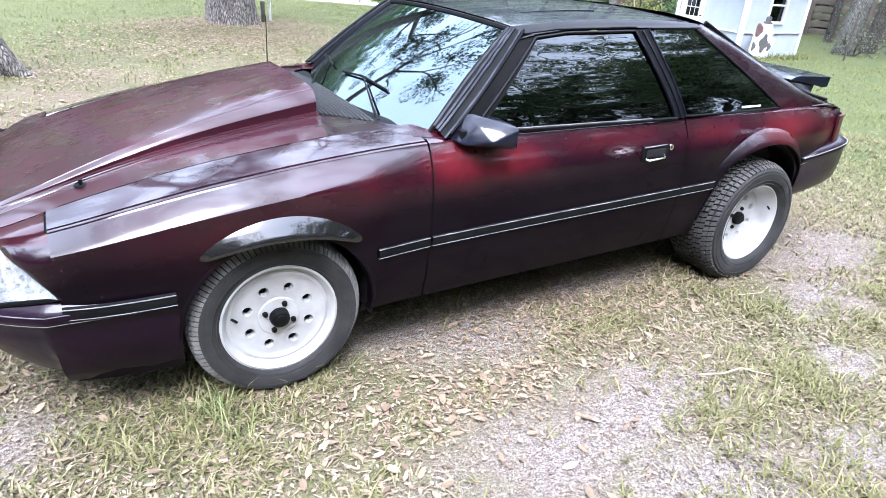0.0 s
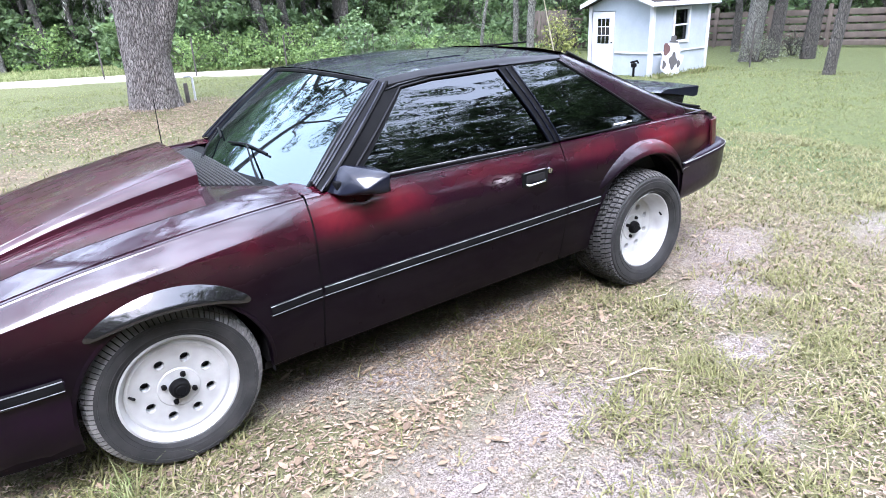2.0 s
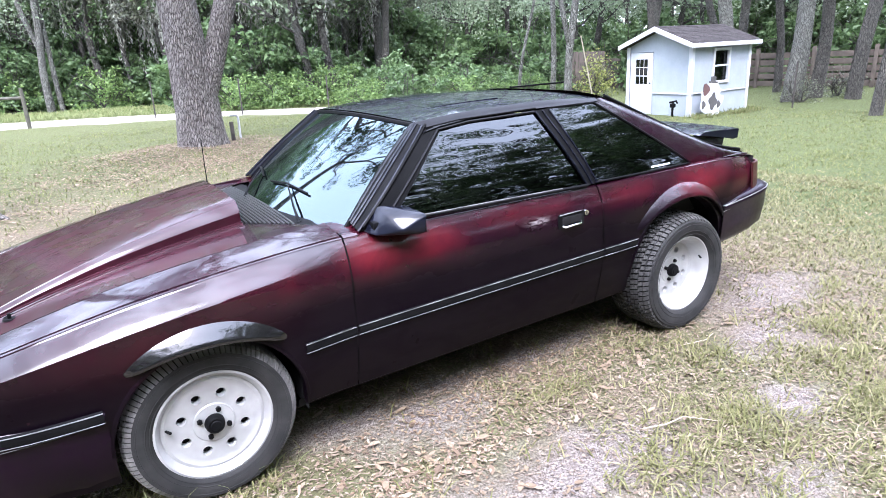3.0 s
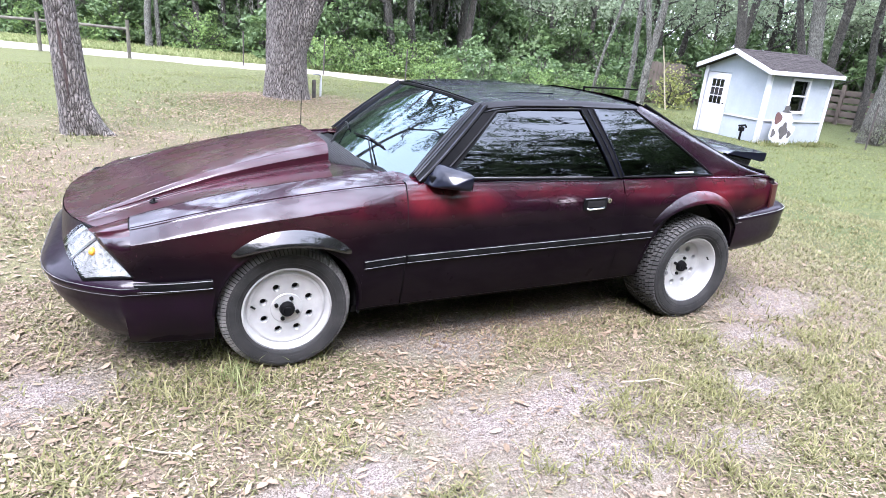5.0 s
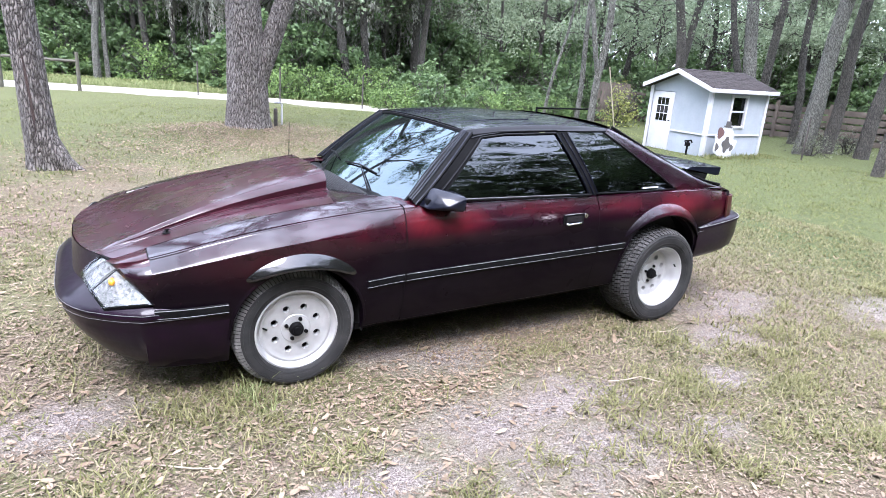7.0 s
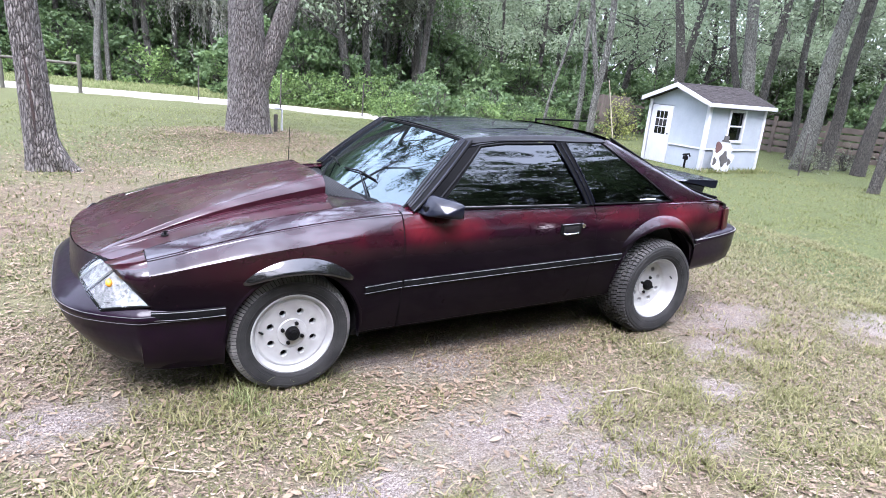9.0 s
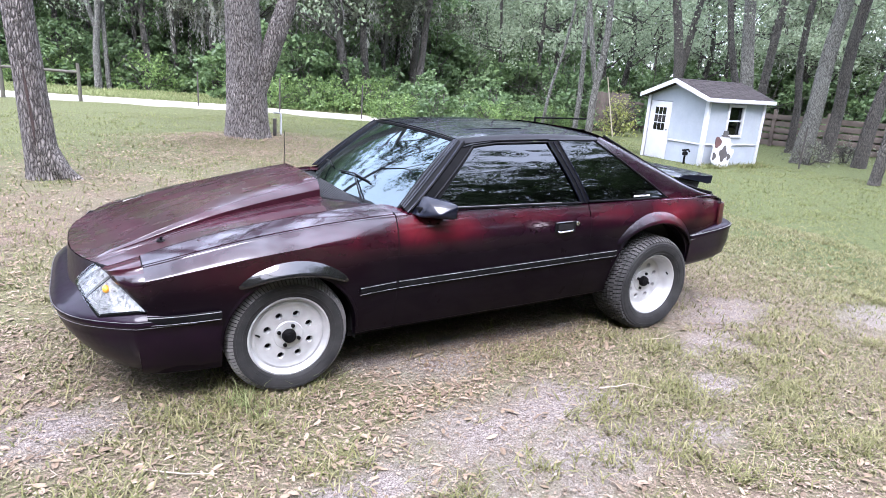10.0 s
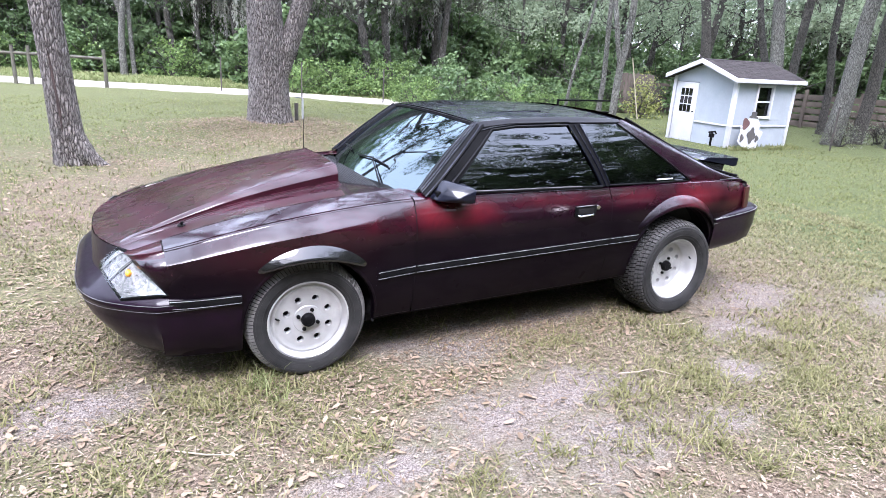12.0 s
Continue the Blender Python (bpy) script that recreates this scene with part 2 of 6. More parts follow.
def grid(rows, close=False, thick=0.0):
    """A bmesh from rows of points; thick gives it a back."""
    bm = bmesh.new()
    vs = [[bm.verts.new(p) for p in r] for r in rows]
    for a, b in zip(vs, vs[1:]):
        n = len(a)
        for i in range(n if close else n - 1):
            q = [a[i], a[(i + 1) % n], b[(i + 1) % n], b[i]]
            if len({tuple(round(c, 6) for c in v.co) for v in q}) == 4:
                bm.faces.new(q)
            else:
                u = []
                for v in q:
                    if all((v.co - w.co).length > 1e-6 for w in u):
                        u.append(v)
                if len(u) == 3:
                    bm.faces.new(u)
    bmesh.ops.remove_doubles(bm, verts=bm.verts, dist=1e-6)
    if thick:
        bmesh.ops.recalc_face_normals(bm, faces=bm.faces)
        bmesh.ops.solidify(bm, geom=bm.faces[:], thickness=thick)
    return bm


def box(sx, sy, sz, at=(0, 0, 0), bevel=0.0, bm=None, m=None):
    bm = bm or bmesh.new()
    r = bmesh.ops.create_cube(bm, size=1.0, matrix=(m or Matrix()) @ Matrix.Translation(at) @ Matrix.Diagonal((sx, sy, sz, 1)))
    if bevel:
        es = list({e for v in r["verts"] for e in v.link_edges})
        bmesh.ops.bevel(bm, geom=es, offset=bevel, segments=2, affect="EDGES", profile=0.6)
    return bm


def tube(points, radius, sides=8, bm=None, cap=True):
    """A tube along points; radius is a number or one per point."""
    bm = bm or bmesh.new()
    pts = [Vector(p) for p in points]
    rad = [radius] * len(pts) if isinstance(radius, (int, float)) else list(radius)
    rings, ref = [], None
    for i, p in enumerate(pts):
        d = (pts[min(i + 1, len(pts) - 1)] - pts[max(i - 1, 0)]).normalized()
        if ref is None:
            ref = d.orthogonal().normalized()
        ref = (ref - d * ref.dot(d)).normalized()
        side = d.cross(ref)
        rings.append([bm.verts.new(p + (ref * math.cos(a) + side * math.sin(a)) * rad[i]) for a in (2 * math.pi * k / sides for k in range(sides))])
    for a, b in zip(rings, rings[1:]):
        for k in range(sides):
            bm.faces.new((a[k], a[(k + 1) % sides], b[(k + 1) % sides], b[k]))
    if cap:
        bm.faces.new(rings[0][::-1])
        bm.faces.new(rings[-1])
    return bm


def curve(table, x):
    """Smooth interpolation in a short table of (x, value)."""
    xs, vs = [a for a, _ in table], [b for _, b in table]
    if x <= xs[0]:
        return vs[0]
    if x >= xs[-1]:
        return vs[-1]
    i = max(k for k in range(len(xs) - 1) if xs[k] <= x)
    h = xs[i + 1] - xs[i]
    t = (x - xs[i]) / h

    def slope(k):
        if k == 0:
            return (vs[1] - vs[0]) / (xs[1] - xs[0])
        if k == len(xs) - 1:
            return (vs[-1] - vs[-2]) / (xs[-1] - xs[-2])
        return (vs[k + 1] - vs[k - 1]) / (xs[k + 1] - xs[k - 1])
    m0, m1 = slope(i) * h, slope(i + 1) * h
    return (2 * t**3 - 3 * t**2 + 1) * vs[i] + (t**3 - 2 * t**2 + t) * m0 + (-2 * t**3 + 3 * t**2) * vs[i + 1] + (t**3 - t**2) * m1


def span(a, b, n):
    return [a + (b - a) * i / (n - 1) for i in range(n)]

# ---- ground ----
def ground_z(x, y):
    """Height of the yard: level under the car, a low mound at the oak, falling a little towards the shed."""
    z = -0.25 / (1 + math.exp(-(x - 8.0) / 1.3)) if x > 2.5 else 0.0
    z += 0.14 * math.exp(-((x - 2.0) ** 2 + (y - 9.4) ** 2) / 5.0)
    z += 0.10 * math.exp(-((x + 1.3) ** 2 + (y - 5.2) ** 2) / 3.0)
    far = min(1.0, max(0.0, (math.hypot(x - 1.2, y + 0.4) - 2.0) / 4.0))
    return z + (0.008 + 0.03 * far) * noise.noise((x * 0.8, y * 0.8, 0.0))


# bare sandy patches, as centre and radii; those beside the sill also brighten its shaded ground
SAND = [(0.88, -0.82, 0.36, 0.20), (1.20, -1.50, 0.46, 0.26), (0.70, -1.56, 0.42, 0.28), (1.05, -1.92, 0.55, 0.26), (2.85, -1.25, 0.42, 0.24), (3.45, -0.9, 0.7, 0.32), (1.75, -2.02, 0.26, 0.14), (4.6, -1.4, 0.5, 0.3), (1.75, -0.62, 0.5, 0.10), (2.3, -1.7, 0.25, 0.14), (0.55, -0.66, 0.40, 0.13), (1.15, -0.60, 0.40, 0.10), (-1.1, -0.75, 0.45, 0.22), (0.05, -1.75, 0.4, 0.16)]


def sandy(x, y):
    v = 0.0
    for cx, cy, rx, ry in SAND:
        v = max(v, 1.25 - math.hypot((x - cx) / rx, (y - cy) / ry) * 0.8)
    return v + 0.35 * noise.noise((x * 2.2, y * 2.2, 3.0))


def ground_material():
    n = Nodes("yard_ground")
    x, y, z = n.xyz()
    wob = n.math("MULTIPLY", n.math("SUBTRACT", n.noise(2.4, 10.0, 0.75), 0.5), 2.6)
    sand = None
    for cx, cy, rx, ry in SAND:
        dx = n.math("POWER", n.math("DIVIDE", n.math("SUBTRACT", x, cx), rx), 2.0)
        dy = n.math("POWER", n.math("DIVIDE", n.math("SUBTRACT", y, cy), ry), 2.0)
        d = n.math("SUBTRACT", 1.15, n.math("MULTIPLY", n.math("SQRT", n.math("ADD", dx, dy)), 0.8))
        sand = d if sand is None else n.math("MAXIMUM", sand, d)
    bare = n.ramp(n.math("ADD", sand, wob), (0.0, 0.0), (1.25, 1.0))
    grain = n.noise(90, 8.0, 0.7)
    clod = n.noise(14, 8.0, 0.7, 0.4)
    straw = n.noise(1.0, 6.0, 0.7, 1.5, n.scaled(55, 22, 30))
    sandc = n.mix(n.ramp(clod, (0.3, 0.0), (0.7, 1.0)), (0.195, 0.160, 0.139), (0.36, 0.307, 0.276))
    litter = n.mix(n.ramp(straw, (0.35, 0.0), (0.65, 1.0)), (0.135, 0.098, 0.076), (0.31, 0.24, 0.192))
    lawn = n.mix(n.ramp(clod, (0.35, 0.0), (0.7, 1.0)), (0.094, 0.104, 0.036), (0.230, 0.235, 0.102))
    green = n.mix(n.ramp(clod, (0.3, 0.0), (0.7, 1.0)), (0.054, 0.075, 0.022), (0.148, 0.174, 0.059))
    patch = n.ramp(n.noise(0.55, 7.0, 0.65), (0.38, 0.0), (0.56, 1.0))
    away = n.ramp(n.math("ADD", n.math("DIVIDE", y, 20.0), n.math("MULTIPLY", n.noise(0.8, 5.0), 0.15)), (0.12, 0.0), (0.45, 0.95))
    right = n.ramp(n.math("ADD", n.math("DIVIDE", x, 20.0), n.math("MULTIPLY", n.noise(0.7, 5.0), 0.12)), (0.18, 0.0), (0.36, 1.0))
    grassy = n.math("MAXIMUM", n.math("MULTIPLY", patch, 0.85), n.math("MAXIMUM", away, right), True)
    base = n.mix(grassy, litter, n.mix(n.math("MAXIMUM", right, n.math("MULTIPLY", away, 0.8)), lawn, green))
    speck = n.ramp(n.noise(170, 4.0, 0.8), (0.42, 1.0), (0.50, 0.0))
    sandc = n.mix(speck, n.mix(n.ramp(n.noise(30, 6.0, 0.7), (0.35, 0.0), (0.65, 1.0)), sandc, (0.44, 0.387, 0.352)), (0.07, 0.052, 0.044))
    soil = n.math("MULTIPLY", n.ramp(n.noise(0.9, 6.0, 0.65), (0.45, 0.0), (0.61, 0.85)), n.math("SUBTRACT", 1.0, grassy, True))
    base = n.mix(soil, base, n.mix(n.ramp(grain, (0.3, 0.0), (0.7, 1.0)), (0.16, 0.098, 0.076), (0.31, 0.215, 0.18)))
    col = n.mix(bare, base, sandc)
    # dark grain and an overall darkening carry the shade between leaves and blades
    col = n.mix(n.ramp(grain, (0.38, 0.75), (0.54, 0.0)), col, (0.050, 0.037, 0.027))
    col = n.mix(1.0, col, (0.68, 0.68, 0.68), "MULTIPLY")
    return n.shade(Base_Color=col, Roughness=0.95, Normal=n.bump(n.math("ADD", grain, n.math("MULTIPLY", clod, 2.0)), 0.7, 0.03), Specular_IOR_Level=0.2)


def warp_axis(c, n, reach):
    """Positions dense near c and thin towards reach."""
    k = 5.2
    return [c + reach * math.sinh(k * t) / math.sinh(k) for t in span(-1, 1, n)]


GROUND = ground_material()
gx, gy = warp_axis(1.0, 151, 700.0), warp_axis(0.0, 151, 700.0)
bm = grid([[(x, y, ground_z(x, y)) for x in gx] for y in gy])
tagged(finish("ground", bm, GROUND), "sandy yard with patchy grass and fallen leaves", "ground", kind="structure")

# sandy lane beyond the yard
SANDY = two_tone("lane_sand", (0.24, 0.218, 0.188), (0.345, 0.318, 0.278), 1.5, 0.95, 0.5, 0.02)
LANE = [(-30, 36.0), (-14, 27.6), (-2.8, 22.1), (3, 19.3), (8.0, 17.2), (10.2, 17.2), (11.6, 19.5), (12.5, 30)]
rows = []
for i, (x, y) in enumerate(LANE):
    a, b = Vector(LANE[max(i - 1, 0)]), Vector(LANE[min(i + 1, len(LANE) - 1)])
    t = (b - a).normalized()
    nrm = Vector((-t.y, t.x))
    rows.append([(x + nrm.x * d, y + nrm.y * d, ground_z(x, y) + 0.03 + (0.02 if abs(d) < 1.0 else -0.03)) for d in span(-1.25, 1.25, 9)])
fine = []
for a, b in zip(rows, rows[1:]):
    for t in span(0, 1, 9)[:-1]:
        fine.append([tuple(Vector(p).lerp(Vector(q), t) + Vector((0, 0.12 * noise.noise((p[0] + t * 3, p[1], 1.0)), 0))) for p, q in zip(a, b)])
tagged(finish("road", grid(fine), SANDY), "pale sandy lane along the edge of the woods", "road", kind="structure")


# ---- plants ----
def leaf_material(name, a, b, trans=0.35):
    n = Nodes(name)
    rnd = n.put("ShaderNodeNewGeometry").outputs["Random Per Island"]
    big = n.noise(0.6, 4.0)
    col = n.mix(n.ramp(rnd, (0.0, 0.0), (1.0, 1.0)), a, b)
    col = n.mix(n.ramp(big, (0.35, 0.35), (0.65, 0.0)), col, tuple(c * 0.55 for c in a))
    d = n.put("ShaderNodeBsdfPrincipled", Base_Color=col, Roughness=0.55)
    t = n.put("ShaderNodeBsdfTranslucent", Color=col)
    m = n.tree.nodes.new("ShaderNodeMixShader")
    n.plug(m.inputs[0], trans)
    n.plug(m.inputs[1], d.outputs[0])
    n.plug(m.inputs[2], t.outputs[0])
    n.tree.links.new(m.outputs[0], n.out.inputs["Surface"])
    return n.mat


def bark_material(name, a, b, lichen):
    """Long rough plates parted by dark furrows."""
    n = Nodes(name)
    warp = n.put("ShaderNodeVectorMath", Vector=n.put("ShaderNodeTexNoise", Vector=n.scaled(5, 5, 3), Scale=1.0, Detail=4.0).outputs["Color"])
    warp.operation = "SCALE"
    warp.inputs["Scale"].default_value = 2.4
    moved = n.put("ShaderNodeVectorMath")
    n.plug(moved.inputs[0], n.scaled(34, 34, 7.5))
    n.plug(moved.inputs[1], warp.outputs["Vector"])
    cell = n.put("ShaderNodeTexVoronoi", Vector=moved.outputs["Vector"], Scale=1.0)
    cell.feature = "DISTANCE_TO_EDGE"
    grain = n.noise(1.0, 8.0, 0.7, 0.4, n.scaled(70, 70, 22))
    gap = n.math("ADD", cell.outputs["Distance"], n.math("MULTIPLY", n.math("SUBTRACT", grain, 0.5), 0.34))
    plates = n.ramp(gap, (0.0, 0.0), (0.12, 0.6), (0.34, 1.0))
    tone = n.mix(n.ramp(grain, (0.32, 0.0), (0.68, 1.0)), tuple(c * 0.62 for c in b), tuple(c * 1.3 for c in b))
    col = n.mix(plates, a, tone)
    col = n.mix(n.math("MULTIPLY", plates, n.ramp(n.noise(2.2, 6.0), (0.45, 0.0), (0.72, 0.35))), col, lichen)
    return n.shade(Base_Color=col, Roughness=0.92, Normal=n.bump(n.math("ADD", plates, n.math("MULTIPLY", grain, 0.3)), 1.0, 0.045))


BARK = bark_material("oak_bark", (0.030, 0.023, 0.019), (0.20, 0.178, 0.160), (0.29, 0.272, 0.25))
BARK_FAR = bark_material("wood_bark", (0.024, 0.021, 0.016), (0.092, 0.084, 0.069), (0.150, 0.150, 0.126))
LEAF_OAK = leaf_material("oak_leaves", (0.026, 0.049, 0.013), (0.056, 0.090, 0.026))
LEAF_WOOD = leaf_material("wood_leaves", (0.058, 0.103, 0.037), (0.160, 0.235, 0.092), 0.45)
# paled leaf green, with the haze of the right-hand woods put into the colour
LEAF_PALE = leaf_material("haze_pale_leaves", (0.146, 0.190, 0.114), (0.350, 0.418, 0.270), 0.55)
LEAF_SHRUB = leaf_material("shrub_leaves", (0.050, 0.098, 0.024), (0.215, 0.310, 0.092), 0.40)
LEAF_GREY = leaf_material("grey_green_leaves", (0.085, 0.094, 0.062), (0.21, 0.222, 0.152), 0.45)
MOSS = leaf_material("hanging_moss", (0.20, 0.205, 0.165), (0.36, 0.365, 0.30), 0.4)


def leaf_mesh(name, points, size, material, droop=0.3, rng=None, long=1.6, up=0.0):
    """Many small folded leaves at the points, as one mesh."""
    rng = rng or np.random.default_rng(1)
    p = np.asarray(points, float)
    n = len(p)
    d = rng.normal(size=(n, 3))
    d[:, 2] = d[:, 2] * 0.7 - droop
    d /= np.linalg.norm(d, axis=1, keepdims=True)
    e = rng.normal(size=(n, 3))
    e[:, 2] *= 0.6
    if up:
        e[:, 2] = 0
    s = np.cross(d, e)
    s /= np.linalg.norm(s, axis=1, keepdims=True) + 1e-9
    nrm = np.cross(s, d)
    L = size * rng.uniform(0.6, 1.3, (n, 1))
    w = L / long * 0.5
    v = np.stack([p, p + d * L * 0.5 + s * w + nrm * w * 0.4, p + d * L, p + d * L * 0.5 - s * w + nrm * w * 0.4], 1).reshape(-1, 3)
    me = bpy.data.meshes.new(name)
    me.from_pydata(v.tolist(), [], np.arange(4 * n).reshape(n, 4).tolist())
    me.materials.append(material)
    ob = new(name, me)
    return ob


def clumps(rng, centres, radii, per):
    """Points gathered in uneven clumps."""
    out = []
    for c, r in zip(centres, radii):
        q = rng.normal(size=(per, 3))
        q /= np.linalg.norm(q, axis=1, keepdims=True)
        q *= (rng.uniform(0.25, 1.0, (per, 1)) ** 0.5) * r
        q[:, 2] *= 0.75
        out.append(q + c)
    return np.concatenate(out)


def trunk_mesh(points, radii, sides=28, ridge=0.05, seed=0.0, flare=0.0):
    """A furrowed, tapered stem along points."""
    pts = [Vector(p) for p in points]
    rows = []
    fine, rad = [], []
    n = len(pts)
    for i in range(n - 1):
        for t in span(0, 1, 7)[:-1]:
            p0, p1, p2, p3 = pts[max(i - 1, 0)], pts[i], pts[i + 1], pts[min(i + 2, n - 1)]
            fine.append(0.5 * ((2 * p1) + (p2 - p0) * t + (2 * p0 - 5 * p1 + 4 * p2 - p3) * t * t + (3 * p1 - p0 - 3 * p2 + p3) * t**3))
            rad.append(radii[i] + (radii[i + 1] - radii[i]) * t)
    fine.append(pts[-1])
    rad.append(radii[-1])
    z0 = fine[0].z
    for i, (p, r) in enumerate(zip(fine, rad)):
        d = (fine[min(i + 1, len(fine) - 1)] - fine[max(i - 1, 0)]).normalized()
        u = Vector((1, 0, 0)) - d * d.x
        u.normalize()
        w = d.cross(u)
        row = []
        for k in range(sides):
            a = 2 * math.pi * k / sides
            f = noise.noise((math.cos(a) * 3.2 + seed, math.sin(a) * 3.2, p.z * 0.55)) * 1.2 + noise.noise((math.cos(a) * 9 + seed, math.sin(a) * 9, p.z * 2.0))
            fl = flare * math.exp(-max(p.z - z0, 0) / 0.22) * (0.55 + 0.45 * math.cos(5 * a + seed))
            rr = r * (1 + ridge * f + fl)
            row.append(p + (u * math.cos(a) + w * math.sin(a)) * rr)
        rows.append(row)
    return grid(rows, close=True)


def limb(rng, start, direction, length, radius, bm, tips, depth=0):
    """A crooked limb that forks; its tips are collected."""
    p, d = Vector(start), Vector(direction).normalized()
    pts, rad = [p.copy()], [radius]
    steps = 5
    for k in range(steps):
        d = (d + Vector(rng.normal(0, 0.22, 3)) + Vector((0, 0, 0.05))).normalized()
        p = p + d * length / steps
        pts.append(p.copy())
        rad.append(radius * (1 - 0.75 * (k + 1) / steps) + 0.006)
        if depth < 2 and k in (1, 2, 3):
            side = (d + Vector(rng.normal(0, 0.75, 3))).normalized()
            limb(rng, p, side, length * rng.uniform(0.45, 0.65), rad[-1] * 0.65, bm, tips, depth + 1)
        if depth > 0 or k > 2:
            tips.append(tuple(p))
    tube([tuple(q) for q in pts], rad, 6, bm, cap=False)


def big_oak(name, label, base, path, radii, fork, seed, crown=(2.6, 60), leaf=0.11, per=130):
    """A large yard oak: furrowed trunk, forked limb, high crown."""
    rng = np.random.default_rng(seed)
    ob = empty(name, pose(*base), label=label, category="tree")
    trunk = part("trunk", trunk_mesh(path, radii, 44, 0.045, seed * 1.7, 0.45), BARK, ob, "deeply furrowed grey bark")
    bm, tips = bmesh.new(), []
    if fork:
        fp, fr = fork
        part("fork", trunk_mesh(fp, fr, 32, 0.05, seed + 4.0), BARK, ob, "second stem from the fork")
        ends = [(fp[-1], fr[-1])]
    else:
        ends = []
    ends.append((path[-1], radii[-1]))
    for e, r in ends:
        for k in range(5):
            a = 2 * math.pi * (k + rng.uniform(0, 0.6)) / 5
            limb(rng, e, (math.cos(a), math.sin(a), rng.uniform(0.35, 1.0)), rng.uniform(3.2, 5.0), r * 0.45, bm, tips)
    tagged(part("branchwork", bm, BARK, ob), kind="stuff")
    sel = rng.permutation(len(tips))[:crown[1]]
    pts = clumps(rng, [np.array(tips[i]) for i in sel], rng.uniform(0.35, 0.8, len(sel)), per)
    lf = leaf_mesh("crown", pts, leaf, LEAF_OAK, 0.3, rng)
    lf.parent = ob
    lf["kind"] = "stuff"
    return ob


LEANER = big_oak("oak_tree", "leaning grey oak trunk with a dark bark scar", (-1.29, 5.28, 0.08),
        [(0, 0, -0.15), (0.0, 0, 0.0), (-0.03, 0, 0.6), (-0.06, 0.0, 1.3), (-0.11, 0, 2.4), (-0.06, 0.4, 4.2), (0.35, 1.4, 6.5)], [0.20, 0.19, 0.175, 0.163, 0.16, 0.145, 0.115], None, 3, (2.6, 48))
SCAR = two_tone("dark_bark_scar", (0.020, 0.012, 0.010), (0.05, 0.030, 0.025), 9, 0.9, 0.8, 0.02)
rows = []
for t in span(0, 1, 16):
    z = 0.42 + 1.0 * t
    wide = 0.09 * math.sin(math.pi * (0.04 + 0.92 * t)) ** 0.7 * (1 + 0.5 * noise.noise((z * 5, 0, 0)))
    mid = -1.72 - 0.12 * t + 0.10 * noise.noise((z * 3, 4.0, 0))
    rows.append([(-0.05 * z + (0.188 - 0.02 * z + d) * math.cos(mid + wide * v), (0.188 - 0.02 * z + d) * math.sin(mid + wide * v), z) for v, d in ((-1.6, -0.02), (-1, 0.004), (-0.4, 0.008), (0.3, 0.006), (1, 0.004), (1.6, -0.02))])
part("bark_scar", grid(rows), SCAR, LEANER, "dark split in the bark")
part("root", trunk_mesh([(0.02, -0.06, 0.40), (0.14, -0.10, 0.16), (0.28, -0.14, 0.03), (0.46, -0.18, -0.08)], [0.14, 0.13, 0.085, 0.05], 16, 0.06, 2.0), BARK, LEANER, "root flaring from the trunk")
big_oak("oak_tree", "massive forked oak on a mound of leaves", (2.09, 9.45, 0.10),
        [(0, 0, -0.2), (0, 0, 0.0), (0.0, 0, 0.7), (-0.02, 0, 1.5), (-0.06, 0, 2.4), (-0.05, 0, 3.8), (0.05, 0, 6.0)], [0.43, 0.42, 0.39, 0.36, 0.325, 0.30, 0.26],
        ([(0.20, -0.10, 0.9), (0.36, -0.14, 1.5), (0.60, -0.18, 2.2), (0.86, -0.2, 3.0), (1.5, -0.2, 5.2)], [0.15, 0.20, 0.19, 0.175, 0.14]), 5, (2.6, 44))


